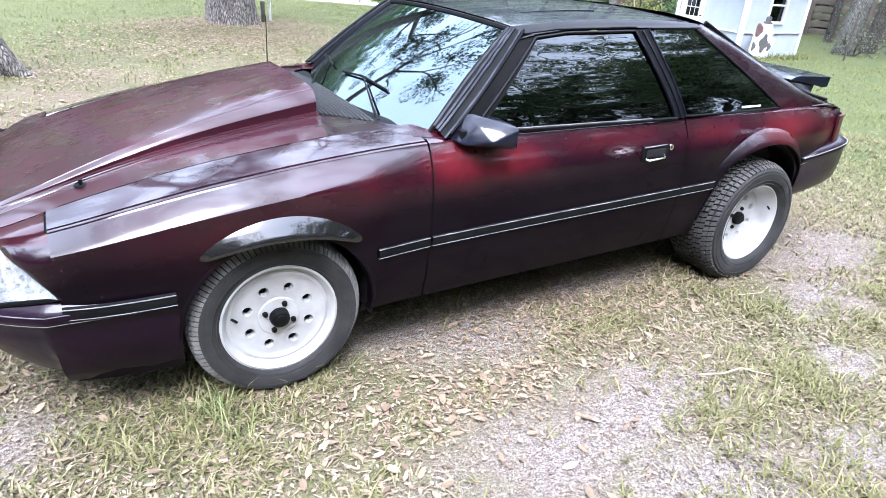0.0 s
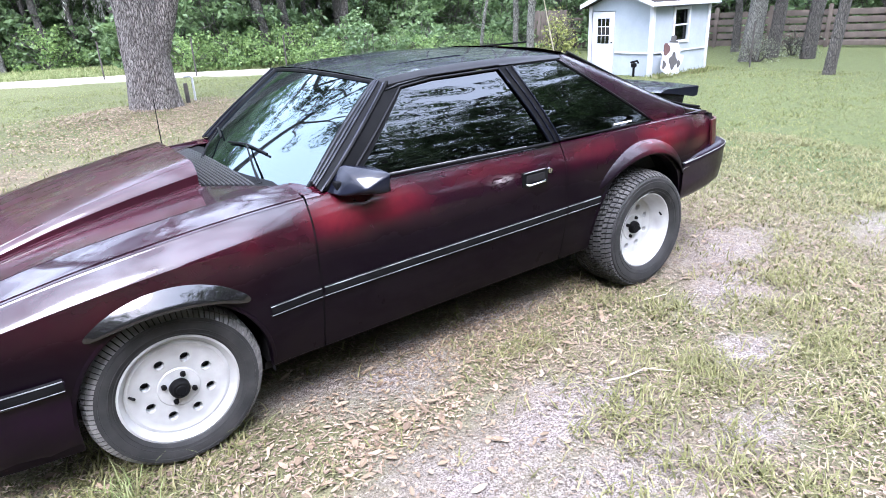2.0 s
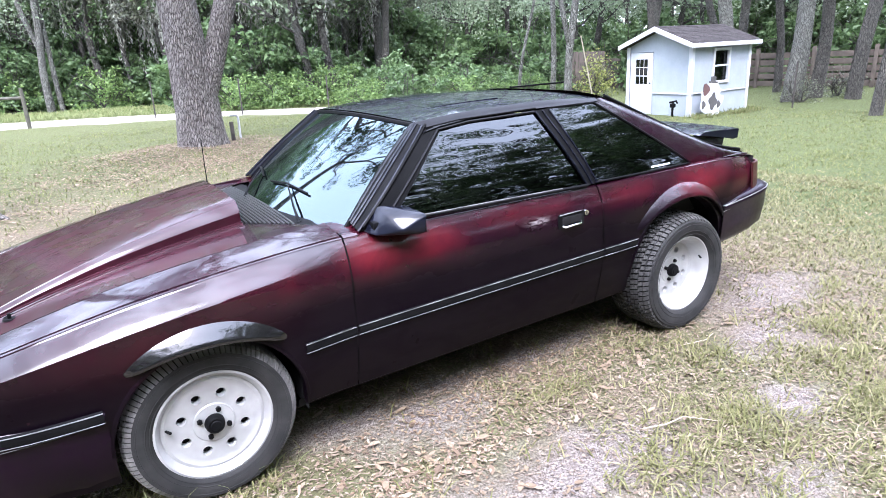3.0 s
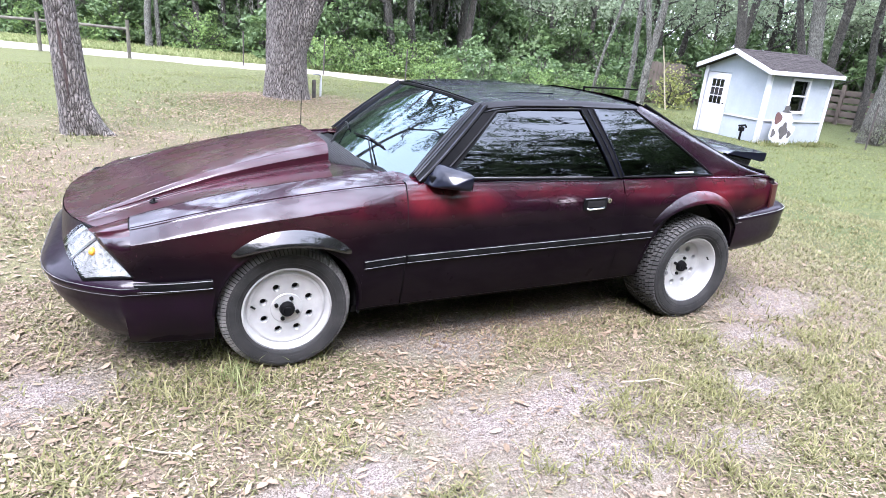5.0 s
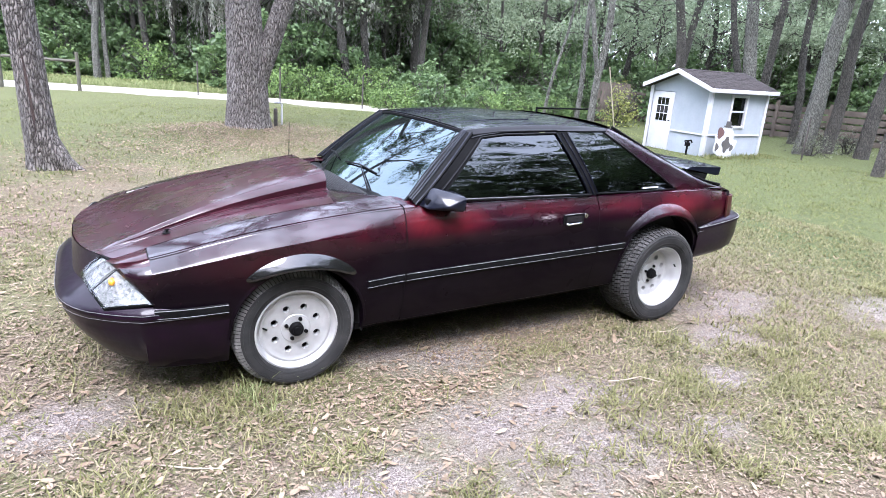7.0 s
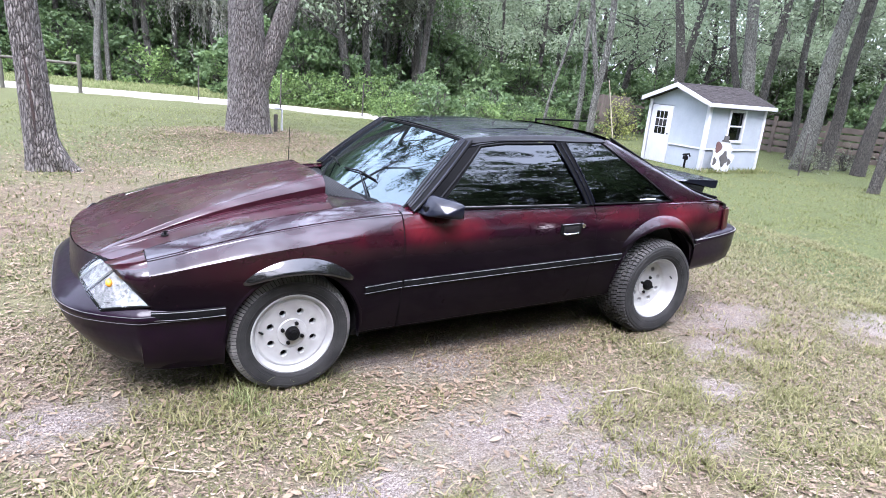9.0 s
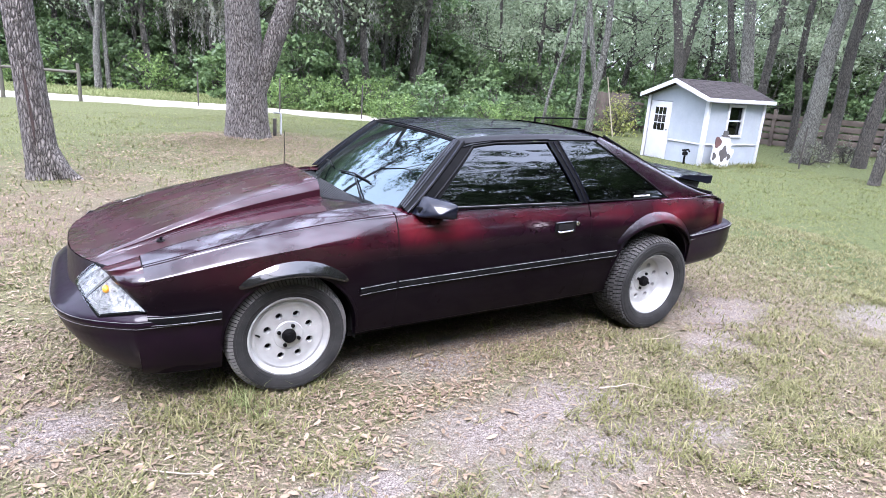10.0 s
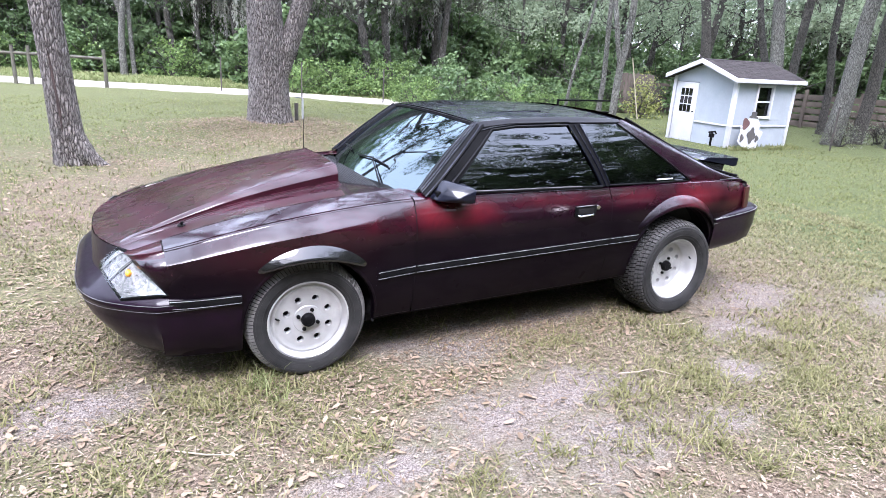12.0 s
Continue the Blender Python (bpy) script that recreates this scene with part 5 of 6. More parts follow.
# header corner between hood, fender and headlight: a curved three-sided panel
X0 = -0.668
Z0 = curve(SHOULDER, X0)
EDGE_Y = side_y(X0, Z0 - 0.006)
XH = hood_front(0.617) + 0.035
for s in (-1, 1):
    tail = [(0.625, Z0 + FENDER_RISE * 0.6), (0.69, Z0 + FENDER_RISE * 0.48), (0.75, Z0 + FENDER_RISE * 0.28), (EDGE_Y - 0.006, Z0), (EDGE_Y, Z0 - 0.006)]
    tail += [(side_y(X0, z), z) for z in span(Z0 - 0.02, 0.535, 9)]
    n = len(tail)
    edge = [Vector((X0 + (-0.003 if i < 4 else 0.010), y - 0.0012 * (i > 3), z - 0.0012 * (i > 3))) for i, (y, z) in enumerate(tail)]
    hood_line = [Vector((X0 - 0.003 + (XH - X0) * v, 0.622, hood_skin(X0 + (XH - X0) * v, 0.617) - 0.002)) for v in span(0, 1, 12)]
    hood_line[0] = edge[0]
    sheet = []
    for i in range(n):
        t = i / (n - 1)
        k = max(0.0, (t - 0.25) / 0.75)
        b = Vector(LAMP[1]).lerp(Vector(LAMP[2]), k) + Vector((-0.004, -0.012, 0.03 * 4 * k * (1 - k) - 0.012))
        if t < 0.25:
            b = hood_line[-1].lerp(b, t / 0.25)
        c = edge[i] + Vector((-1.0, -0.14, -0.20)) * ((b - edge[i]).length * 0.62)
        sheet.append([edge[i] * (1 - v) ** 2 + c * 2 * v * (1 - v) + b * v * v for v in span(0, 1, 12)])
    rows = []
    for i in range(n):
        w = max(0.0, 1 - i / (n - 1) / 0.3)
        rows.append([((q := p + (h - o) * w).x, s * q.y, q.z) for p, h, o in zip(sheet[i], hood_line, sheet[0])])
    # upper rows take the lighter hood paint to offset their dark reflection
    part("header_corner", grid(rows[:6]), HOOD, CAR, angle=85)
    part("header_side", grid(rows[5:]), PAINT, CAR, angle=85)
    part("header_seam", grid([[(q.x + dx, s * (q.y - 0.006), q.z - 0.010) for dx in (-0.015, 0.02)] for q in edge[:5]]), DARK, CAR)

# headlights: reflector, clear lens, amber marker
def lamp_point(c, u, v, bulge, lift):
    """A point of a bulged four-sided patch; its back edge is bowed upwards."""
    a, b, d, e = (Vector(p) for p in c)
    nrm = (b - a).cross(e - a).normalized()
    if nrm.x > 0:
        nrm = -nrm
    p = a * (1 - u) * (1 - v) + b * u * (1 - v) + d * u * v + e * (1 - u) * v
    return p + nrm * (lift + bulge * 2 * u * (1 - u) + bulge * 2 * v * (1 - v)) + Vector((0, 0, 0.03 * u * 4 * v * (1 - v)))


for s in (-1, 1):
    full = [(x, s * y, z) for x, y, z in LAMP]

    def lamp_at(u, v, lift):
        return tuple(lamp_point(full, u, v, 0.016, lift))
    lamp = part("headlight", grid([[lamp_at(u, v, 0.006) for u in span(0, 1, 11)] for v in span(0, 1, 11)], thick=0.02), SILVER, CAR, "clear composite headlight with an amber marker")
    part("lens", grid([[lamp_at(u, v, 0.020) for u in span(0, 1, 13)] for v in span(0, 1, 13)]), CLEAR, lamp, "clear ribbed lens")
    bulb = bmesh.new()
    bmesh.ops.create_uvsphere(bulb, u_segments=14, v_segments=8, radius=1.0, matrix=Matrix.Translation(lamp_at(0.60, 0.53, 0.006)) @ Matrix.Diagonal((0.016, 0.026, 0.019, 1)))
    part("amber_bulb", bulb, AMBER, lamp, "amber side marker bulb")
    part("divider", tube([lamp_at(t, 0.13 + 0.02 * t, 0.016) for t in span(0.04, 0.96, 6)], 0.0035, 6), ALLOY, lamp)
    part("divider", tube([lamp_at(t, 0.47 - 0.12 * t, 0.014) for t in span(0.04, 0.97, 6)], 0.0030, 6), ALLOY, lamp)
    # dark line laid beside the divider for its shadow
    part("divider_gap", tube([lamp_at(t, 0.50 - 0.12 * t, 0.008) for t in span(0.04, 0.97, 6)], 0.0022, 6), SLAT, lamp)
    for k in range(8):
        part("lens_rib", tube([lamp_at(0.06 + 0.40 * t, 0.66 + 0.036 * k + 0.05 * t, 0.018) for t in span(0, 1, 4)], 0.0016, 5), SILVER, lamp)
    loop = [lamp_at(u, 0, 0.008) for u in span(0, 1, 7)] + [lamp_at(1, v, 0.008) for v in span(0, 1, 9)[1:]] + [lamp_at(u, 1, 0.008) for u in span(1, 0, 7)[1:]] + [lamp_at(0, v, 0.008) for v in span(1, 0, 7)[1:]]
    part("bezel", tube(loop, 0.008, 6), BLACK, lamp)

# cowl: slotted black grille in the middle, painted corners
def cowl_z(x, y):
    return 0.930 + 0.03 * (x - 0.25) + 0.014 * (1 - (abs(y) / 0.55) ** 2)


def cowl_half(x):
    return 0.34 + (x - 0.28) * 1.0


rows = [[(x, v * cowl_half(x), cowl_z(x, v * cowl_half(x)) - 0.008) for v in span(-1, 1, 15)] for x in span(0.20, 0.56, 8)]
cowl = part("cowl_grille", grid(rows), BLACK, CAR, "black slotted grille below the windshield")
for k in range(14):
    x = 0.275 + 0.0155 * k
    part("slat", tube([(x - 0.0 + 0.05 * (1 - v * v) * 0, v * cowl_half(x) * 0.985, cowl_z(x, v * cowl_half(x)) + 0.001) for v in span(-1, 1, 11)], 0.0042, 5), SLAT, cowl)
for s in (-1, 1):
    rows = []
    for x in span(0.235, 0.70, 16):
        y0 = min(cowl_half(x), 0.60)
        y1 = 0.652 + (house_y(x, BELT) - 0.04 - 0.652) * min(max((x - 0.50) / 0.08, 0), 1)
        fade = 1 - 0.6 * min(max((x - 0.3) / 0.35, 0), 1)
        r = []
        for t in span(0, 1, 6):
            y = y0 + (y1 - y0) * t
            r.append((x, s * y, curve(SHOULDER, x) - 0.001 + FENDER_RISE * fade * min(1, max(0, (0.83 - y) / 0.18)) + 0.012 * max(0, 1 - y / 0.62)))
        rows.append(r)
    part("cowl_corner", grid(rows), PAINT, CAR)

# glass house ---------------------------------------------------------------
def roof_z(x, y):
    e = curve([(0.98, 1.288), (1.1, 1.306), (1.4, 1.328), (1.8, 1.334), (2.1, 1.324), (2.25, 1.305)], x)
    return e + 0.030 * (1 - (abs(y) / 0.60) ** 2)


def ws_point(u, v):
    """Windshield: u from the base up, v across."""
    base = Vector((0.665 - 0.165 * (1 - v * v), v * 0.715, 0.940 + 0.020 * (1 - v * v)))
    top = Vector((1.065 - 0.055 * (1 - v * v), v * 0.575, 1.298 + 0.026 * (1 - v * v)))
    p = base.lerp(top, u)
    bow = 0.012 * math.sin(u * math.pi)
    return p + Vector((-0.66 * bow, 0, 0.75 * bow))


wind = part("windshield", grid([[ws_point(u, v) for v in span(-0.955, 0.955, 21)] for u in span(-0.10, 0.965, 13)]), WINDSHIELD, CAR, "windshield reflecting sky and branches")
wind.visible_shadow = False
frame_pts = [ws_point(-0.10, v) for v in span(-0.96, 0.96, 17)] + [ws_point(u, 0.965) for u in span(0.05, 0.97, 8)] + [ws_point(0.975, v) for v in span(0.96, -0.96, 17)] + [ws_point(u, -0.965) for u in span(0.97, 0.05, 8)]
part("seal", tube([tuple(p) for p in frame_pts + frame_pts[:1]], 0.011, 6, cap=False), BLACK, wind)

rows = [[(x - 0.055 * (1 - (y / 0.58) ** 2) * (1 - (x - 1.06) / 1.14), y, roof_z(x, y)) for y in span(-0.585, 0.585, 25)] for x in span(1.06, 2.20, 20)]
roof = part("roof", grid(rows), ROOF_PAINT, CAR, "glossy dark plum roof")
rows = [[(x, y, roof_z(x, y) + 0.003 + 0.004 * (x - 1.22)) for y in span(-0.38, 0.38, 15)] for x in span(1.24, 1.66, 8)]
part("sunroof", grid(rows, thick=0.012), ROOF_PAINT, roof, "dark flip-up sunroof panel")


def side_patch(outline, off, s, bow=0.0):
    """A flat outline in x and z laid on the glass house: corners a, b along the bottom, c, d along the top."""
    (ax, az), (bx, bz), (cx, cz), (dx, dz) = outline
    rows = []
    for v in span(0, 1, 9):
        r = []
        for u in span(0, 1, 13):
            x = (ax * (1 - u) + bx * u) * (1 - v) + (dx * (1 - u) + cx * u) * v
            z = (az * (1 - u) + bz * u) * (1 - v) + (dz * (1 - u) + cz * u) * v + bow * 4 * u * (1 - u) * v
            r.append((x, s * (house_y(x, z) + off), z))
        rows.append(r)
    return grid(rows, thick=0.004)


def house_line(pts, s, off, r, bm=None, n=10):
    out = []
    for (x0, z0), (x1, z1) in zip(pts, pts[1:]):
        for t in span(0, 1, n)[:-1]:
            x, z = x0 + (x1 - x0) * t, z0 + (z1 - z0) * t
            out.append((x, s * (house_y(x, z) + off), z))
    x, z = pts[-1]
    out.append((x, s * (house_y(x, z) + off), z))
    return tube(out, r, 6, bm)


HATCH_EDGE = [(0, 1.322), (0.25, 1.196), (0.5, 1.072), (0.7, 0.985), (0.85, 0.938), (1, 0.905)]
DOOR_GLASS = [(0.765, 0.948), (1.862, 0.936), (1.690, 1.292), (1.140, 1.268)]
QUARTER_GLASS = [(1.930, 0.944), (2.668, 0.940), (2.085, 1.300), (1.785, 1.300)]
for s in (-1, 1):
    g = part("door_window", side_patch(DOOR_GLASS, 0.004, s, 0.010), TINTED, CAR, "dark tinted door window")
    g = part("quarter_window", side_patch(QUARTER_GLASS, 0.006, s, 0.012), TINTED, CAR, "dark tinted quarter window")
    part("window_seal", house_line([(1.925, 0.94), (2.675, 0.936), (2.09, 1.306), (1.78, 1.306), (1.925, 0.94)], s, 0.008, 0.006), BLACK, g)
    # pillars and roof rail: one dark frame
    fr = part("window_frame", side_patch([(0.640, 0.935), (0.775, 0.935), (1.150, 1.275), (1.060, 1.292)], 0.006, s), BLACK, CAR, "black door frame and pillars")
    rows = []
    for u in span(0.0, 1.0, 12):
        a = ws_point(0.02 + 0.955 * u, s * 0.96)
        x, z = 0.640 + 0.420 * u, 0.935 + 0.357 * u
        b = Vector((x, s * (house_y(x, z) + 0.008), z))
        rows.append([tuple(a.lerp(b, t) + Vector((-0.010, 0, 0.010)) * math.sin(math.pi * t)) for t in span(0, 1, 7)])
    part("a_pillar", grid(rows), BLACK, fr)
    for t in (0.25, 0.5, 0.75, 1.0):
        ribs = [rows[k][int(t * 6)] for k in range(12)]
        part("pillar_rib", tube([(x - 0.002, y + s * 0.002, z + 0.002) for x, y, z in ribs], 0.0055, 6), ROOF_PAINT, fr)
    part("b_pillar", side_patch([(1.860, 0.935), (1.930, 0.935), (1.788, 1.304), (1.688, 1.300)], 0.010, s), BLACK, fr)
    for dx in (0.0, 0.035, 0.068):
        part("pillar_rib", house_line([(1.862 + dx, 0.94), (1.690 + dx * 1.3, 1.298)], s, 0.015, 0.0045), ROOF_PAINT, fr)
    rows = []
    for x in span(1.05, 2.12, 24):
        z0 = curve([(1.05, 1.262), (1.14, 1.278), (1.4, 1.300), (1.7, 1.305), (2.12, 1.308)], x)
        rows.append([(x, s * (house_y(x, z0) + 0.004), z0 - 0.004), (x, s * (house_y(x, z0) + 0.012), z0 + 0.004), (x, s * 0.606, z0 + 0.016), (x, s * 0.592, roof_z(x, 0.585) + 0.002), (x, s * 0.575, roof_z(x, 0.575) + 0.001)])
    part("roof_rail", grid(rows), BLACK_SATIN, fr, angle=60)
    part("drip_moulding", house_line([(0.66, 0.95), (1.075, 1.297)], s, 0.012, 0.007), BLACK, fr)
    part("inner_moulding", house_line([(0.745, 0.95), (1.125, 1.270), (1.30, 1.288), (1.685, 1.296)], s, 0.012, 0.006), BLACK_SATIN, fr)
    part("outer_moulding", house_line([(1.07, 1.285), (1.25, 1.302), (1.70, 1.312)], s, 0.016, 0.005), BLACK_SATIN, fr)
    # belt strip under the door window
    bs = part("belt_strip", house_line([(0.86, 0.946), (1.866, 0.936)], s, 0.016, 0.009), BLACK, CAR, "worn black belt strip")
    part("worn_edge", house_line([(0.90, 0.953), (1.70, 0.945)], s, 0.021, 0.0042), GREY_WEAR_GLINT, bs)
    # sail panel behind the quarter window, up to the hatch
    rows = []
    for t in span(0, 1, 26):
        x0, z0 = 2.075 + (2.70 - 2.075) * t, 1.306 + (0.934 - 1.306) * t
        x1, z1 = 2.20 + (3.335 - 2.20) * t, curve(HATCH_EDGE, t) - 0.004
        r = []
        for v in span(0, 1, 9):
            x, z = x0 + (x1 - x0) * v, z0 + (z1 - z0) * v + 0.010 * math.sin(math.pi * v)
            r.append((x, s * (house_y(x, z) + 0.002 - 0.022 * v**3), z))
        r.append((r[-1][0] + 0.004, s * (abs(r[-1][1]) - 0.03), r[-1][2] - 0.012))
        rows.append(r)
    rows.append([(x, y, z - 0.02) for x, y, z in rows[-1]])
    part("sail_panel", grid(rows), PAINT, CAR)
    rows = []
    for x in span(2.60, 3.345, 16):
        r = []
        zt = curve(SHOULDER, x)
        for v in span(0, 1, 5):
            y = (house_y(x, BELT) + 0.006) * (1 - v) + (house_y(x, BELT) - 0.10) * v
            r.append((x, s * y, zt + 0.006 + 0.010 * v))
        rows.append(r)
    part("deck_edge", grid(rows), PAINT, CAR)

# hatch and its glass
def hatch_p(t, v):
    x = 2.205 + (3.36 - 2.205) * t
    z = curve(HATCH_EDGE, t)
    w = 0.585 + 0.075 * t
    return (x + 0.02 * (1 - v * v) * t, v * w, z + (0.030 + 0.008 * math.sin(math.pi * t)) * (1 - v**4))


hatch = part("hatch", grid([[hatch_p(t, v) for v in span(-1, 1, 21)] for t in span(0, 1, 22)]), PAINT, CAR, "sloping hatch with dark glass")
rows = [[Vector(hatch_p(t, v)) + Vector((0.002, 0, 0.008)) for v in span(-0.88, 0.88, 15)] for t in span(0.06, 0.74, 14)]
part("hatch_glass", grid(rows), TINTED, hatch)
for s in (-1, 1):
    part("hatch_seal", tube([tuple(Vector(hatch_p(t, s * 0.995)) + Vector((0, 0, 0.008))) for t in span(0.0, 0.97, 18)], 0.009, 6), BLACK, hatch)
rows = [[(3.345 + 0.05 * (1 - v * v) + 0.012 * k, v * 0.66, 0.905 - 0.03 * k + 0.028 * (1 - v * v)) for v in span(-1, 1, 15)] for k in range(3)]
part("hatch_lip", grid(rows), PAINT, hatch)

# spoiler
prof = [(-0.23, 0.046), (-0.17, 0.062), (0.0, 0.056), (0.10, 0.050), (0.165, 0.052), (0.172, 0.045), (0.164, -0.006), (0.12, -0.010), (0.0, 0.012), (-0.14, 0.034)]
rows = []
for v in span(-1, 1, 25):
    y = v * 0.635
    k = abs(v) ** 6
    rows.append([(3.170 + x * (1 - 0.05 * k), y, 1.002 + z - 0.006 * k) for x, z in prof])
bm = grid(rows, close=True)
ends = [sorted((v for v in bm.verts if abs(v.co.y - e) < 1e-4), key=lambda v: math.atan2(v.co.z - 1.025, (v.co.x - 3.17) * 0.2)) for e in (-0.635, 0.635)]
for e in ends:
    bm.faces.new(e)
sp = part("rear_spoiler", bm, ROOF_PAINT, CAR, "glossy black spoiler wing above the hatch", angle=30)
for s in (-1, 1):
    rows = []
    for t in span(0, 1, 8):
        z = 1.030 - 0.11 * t
        y = s * (0.605 + 0.03 * t)
        x0, x1 = 2.99 - 0.01 * t, 3.25 - 0.08 * t
        rows.append([(x0, y - s * 0.035, z), (x0 + 0.02, y, z), (x1 - 0.02, y + s * 0.010, z), (x1, y - s * 0.01, z), (x1 - 0.01, y - s * 0.05, z), (x0 + 0.02, y - s * 0.06, z)])
    part("spoiler_leg", grid(rows, close=True), BLACK_GLOSS, sp)

# door furniture
for s in (-1, 1):
    bm = bmesh.new()
    for x, y, z in ((0.660, 0.80, 0.925), (0.690, 0.87, 0.916), (0.735, 0.80, 1.024), (0.745, 0.868, 0.992), (0.868, 0.815, 1.000), (0.876, 0.955, 0.992), (0.868, 0.952, 0.912), (0.855, 0.825, 0.896), (0.770, 0.945, 0.940)):
        bm.verts.new((x, s * y, z))
    bmesh.ops.convex_hull(bm, input=bm.verts)
    bmesh.ops.dissolve_limit(bm, angle_limit=radians(4), verts=bm.verts, edges=bm.edges)
    bmesh.ops.bevel(bm, geom=bm.edges[:], offset=0.009, segments=3, affect="EDGES", profile=0.5)
    m = part("door_mirror", bm, ROOF_PAINT, CAR, "glossy black door mirror", angle=45)
    part("mirror_glass", grid([[(0.8765 - 0.002 * v, s * (0.838 + 0.105 * u), 0.915 + 0.066 * v) for u in span(0, 1, 3)] for v in span(0, 1, 3)]), CHROME, m)
    part("mirror_foot", box(0.10, 0.07, 0.045, (0.74, s * 0.815, 0.945), 0.012), BLACK, m)
    yh = side_y(1.72, 0.80)
    h = part("door_handle", box(0.165, 0.010, 0.072, (1.712, s * (yh + 0.002), 0.800), 0.004), BLACK, CAR, "black door handle with a worn chrome pull")
    # raised dark plate stands for the shade in the hollow behind the pull
    part("recess", box(0.120, 0.006, 0.036, (1.712, s * (yh + 0.008), 0.802), 0.0025), DARK, h)
    part("pull", tube([(1.655, s * (yh + 0.008), 0.775), (1.66, s * (yh + 0.020), 0.772), (1.76, s * (yh + 0.020), 0.778), (1.768, s * (yh + 0.008), 0.785)], 0.006, 8), CHROME, h)
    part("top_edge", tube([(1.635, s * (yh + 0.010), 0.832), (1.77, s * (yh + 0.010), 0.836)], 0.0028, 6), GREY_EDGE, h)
    lk = bmesh.new()
    bmesh.ops.create_cone(lk, cap_ends=True, segments=20, radius1=0.015, radius2=0.013, depth=0.010, matrix=pose(1.811, s * (side_y(1.81, 0.816) + 0.004), 0.818, 90, 0, 0))
    k = part("lock", lk, CHROME, h)
    # raised dark slip stands for the shade in the key slot
    part("keyway", box(0.004, 0.002, 0.012, (1.811, s * (side_y(1.81, 0.816) + 0.0098), 0.818)), DARK, k)

# white lettering on the quarter glass, as bars
for k in range(7):
    x = 2.352 + 0.0225 * k
    z = 0.958
    part("lettering_bar", box(0.017, 0.002, 0.009, (x, -(house_y(x, z) + 0.0115), z)), WHITE_INK, g)

# wipers and antenna
def ws_near(y, u, lift):
    """A point just off the windshield."""
    p = ws_point(u, y / (0.715 - 0.14 * u))
    return tuple(p + Vector((-0.66, 0, 0.75)) * lift)


for yp, ya, yb in ((-0.48, -0.36, 0.04), (0.14, 0.20, 0.60)):
    piv = ws_near(yp, -0.10, 0.02)
    mid = ws_near((ya + yb) / 2, 0.18, 0.018)
    w = part("wiper", tube([piv, ws_near(yp * 0.7 + (ya + yb) * 0.15, 0.0, 0.028), mid], [0.008, 0.005, 0.003], 7), BLACK, CAR, "black windshield wiper")
    part("blade", tube([ws_near(ya, 0.15, 0.010), ws_near((ya + yb) / 2, 0.18, 0.014), ws_near(yb, 0.15, 0.010)], 0.0055, 6), BLACK, w)
    part("pivot_cap", tube([ws_near(yp, -0.14, -0.01), ws_near(yp, -0.10, 0.030)], 0.016, 10), BLACK, w)
part("antenna", tube([(0.385, 0.68, 0.93), (0.386, 0.68, 0.97), (0.39, 0.68, 1.20)], [0.010, 0.003, 0.0018], 6), BLACK, CAR, "thin whip antenna")

# dark cabin behind the glass
rows = [[(x, y, 0.62 + 0.30 * (1 if abs(y) > 0.7 else 0)) for y in (-0.76, -0.72, -0.7, 0, 0.7, 0.72, 0.76)] for x in (0.62, 1.5, 2.6, 3.2)]
part("cabin_floor", grid(rows), CABIN, CAR)
bm = box(0.30, 1.30, 0.12, (0.80, 0, 0.88), 0.04)
part("dashboard", bm, CABIN, CAR)
for y in (-0.36, 0.36):
    st = part("seat", box(0.5, 0.48, 0.18, (1.45, y, 0.70), 0.05), CABIN, CAR)
    part("backrest", box(0.14, 0.46, 0.52, (0, 0, 0.26), 0.05, None, pose(1.66, y, 0.72, 0, 18, 0)), CABIN, st)
wheel_ring = [(1.10 + 0.05 * math.cos(a), -0.36 + 0.18 * math.sin(a), 0.93 + 0.17 * math.cos(a)) for a in span(0, 2 * math.pi, 21)]
part("steering_wheel", tube(wheel_ring, 0.014, 8, cap=False), CABIN, CAR)


# wheels ---------------------------------------------------------------------
def revolve(profile, n, bump=None):
    """Turns (y, r) points round the y axis; bump moves a ring point."""
    rows = []
    for k in range(n + 1):
        a = 2 * math.pi * (k % n) / n
        rows.append([(math.cos(a) * (r + (bump(k % n, i) if bump else 0)), y, math.sin(a) * (r + (bump(k % n, i) if bump else 0))) for i, (y, r) in enumerate(profile)])
    return grid(rows)


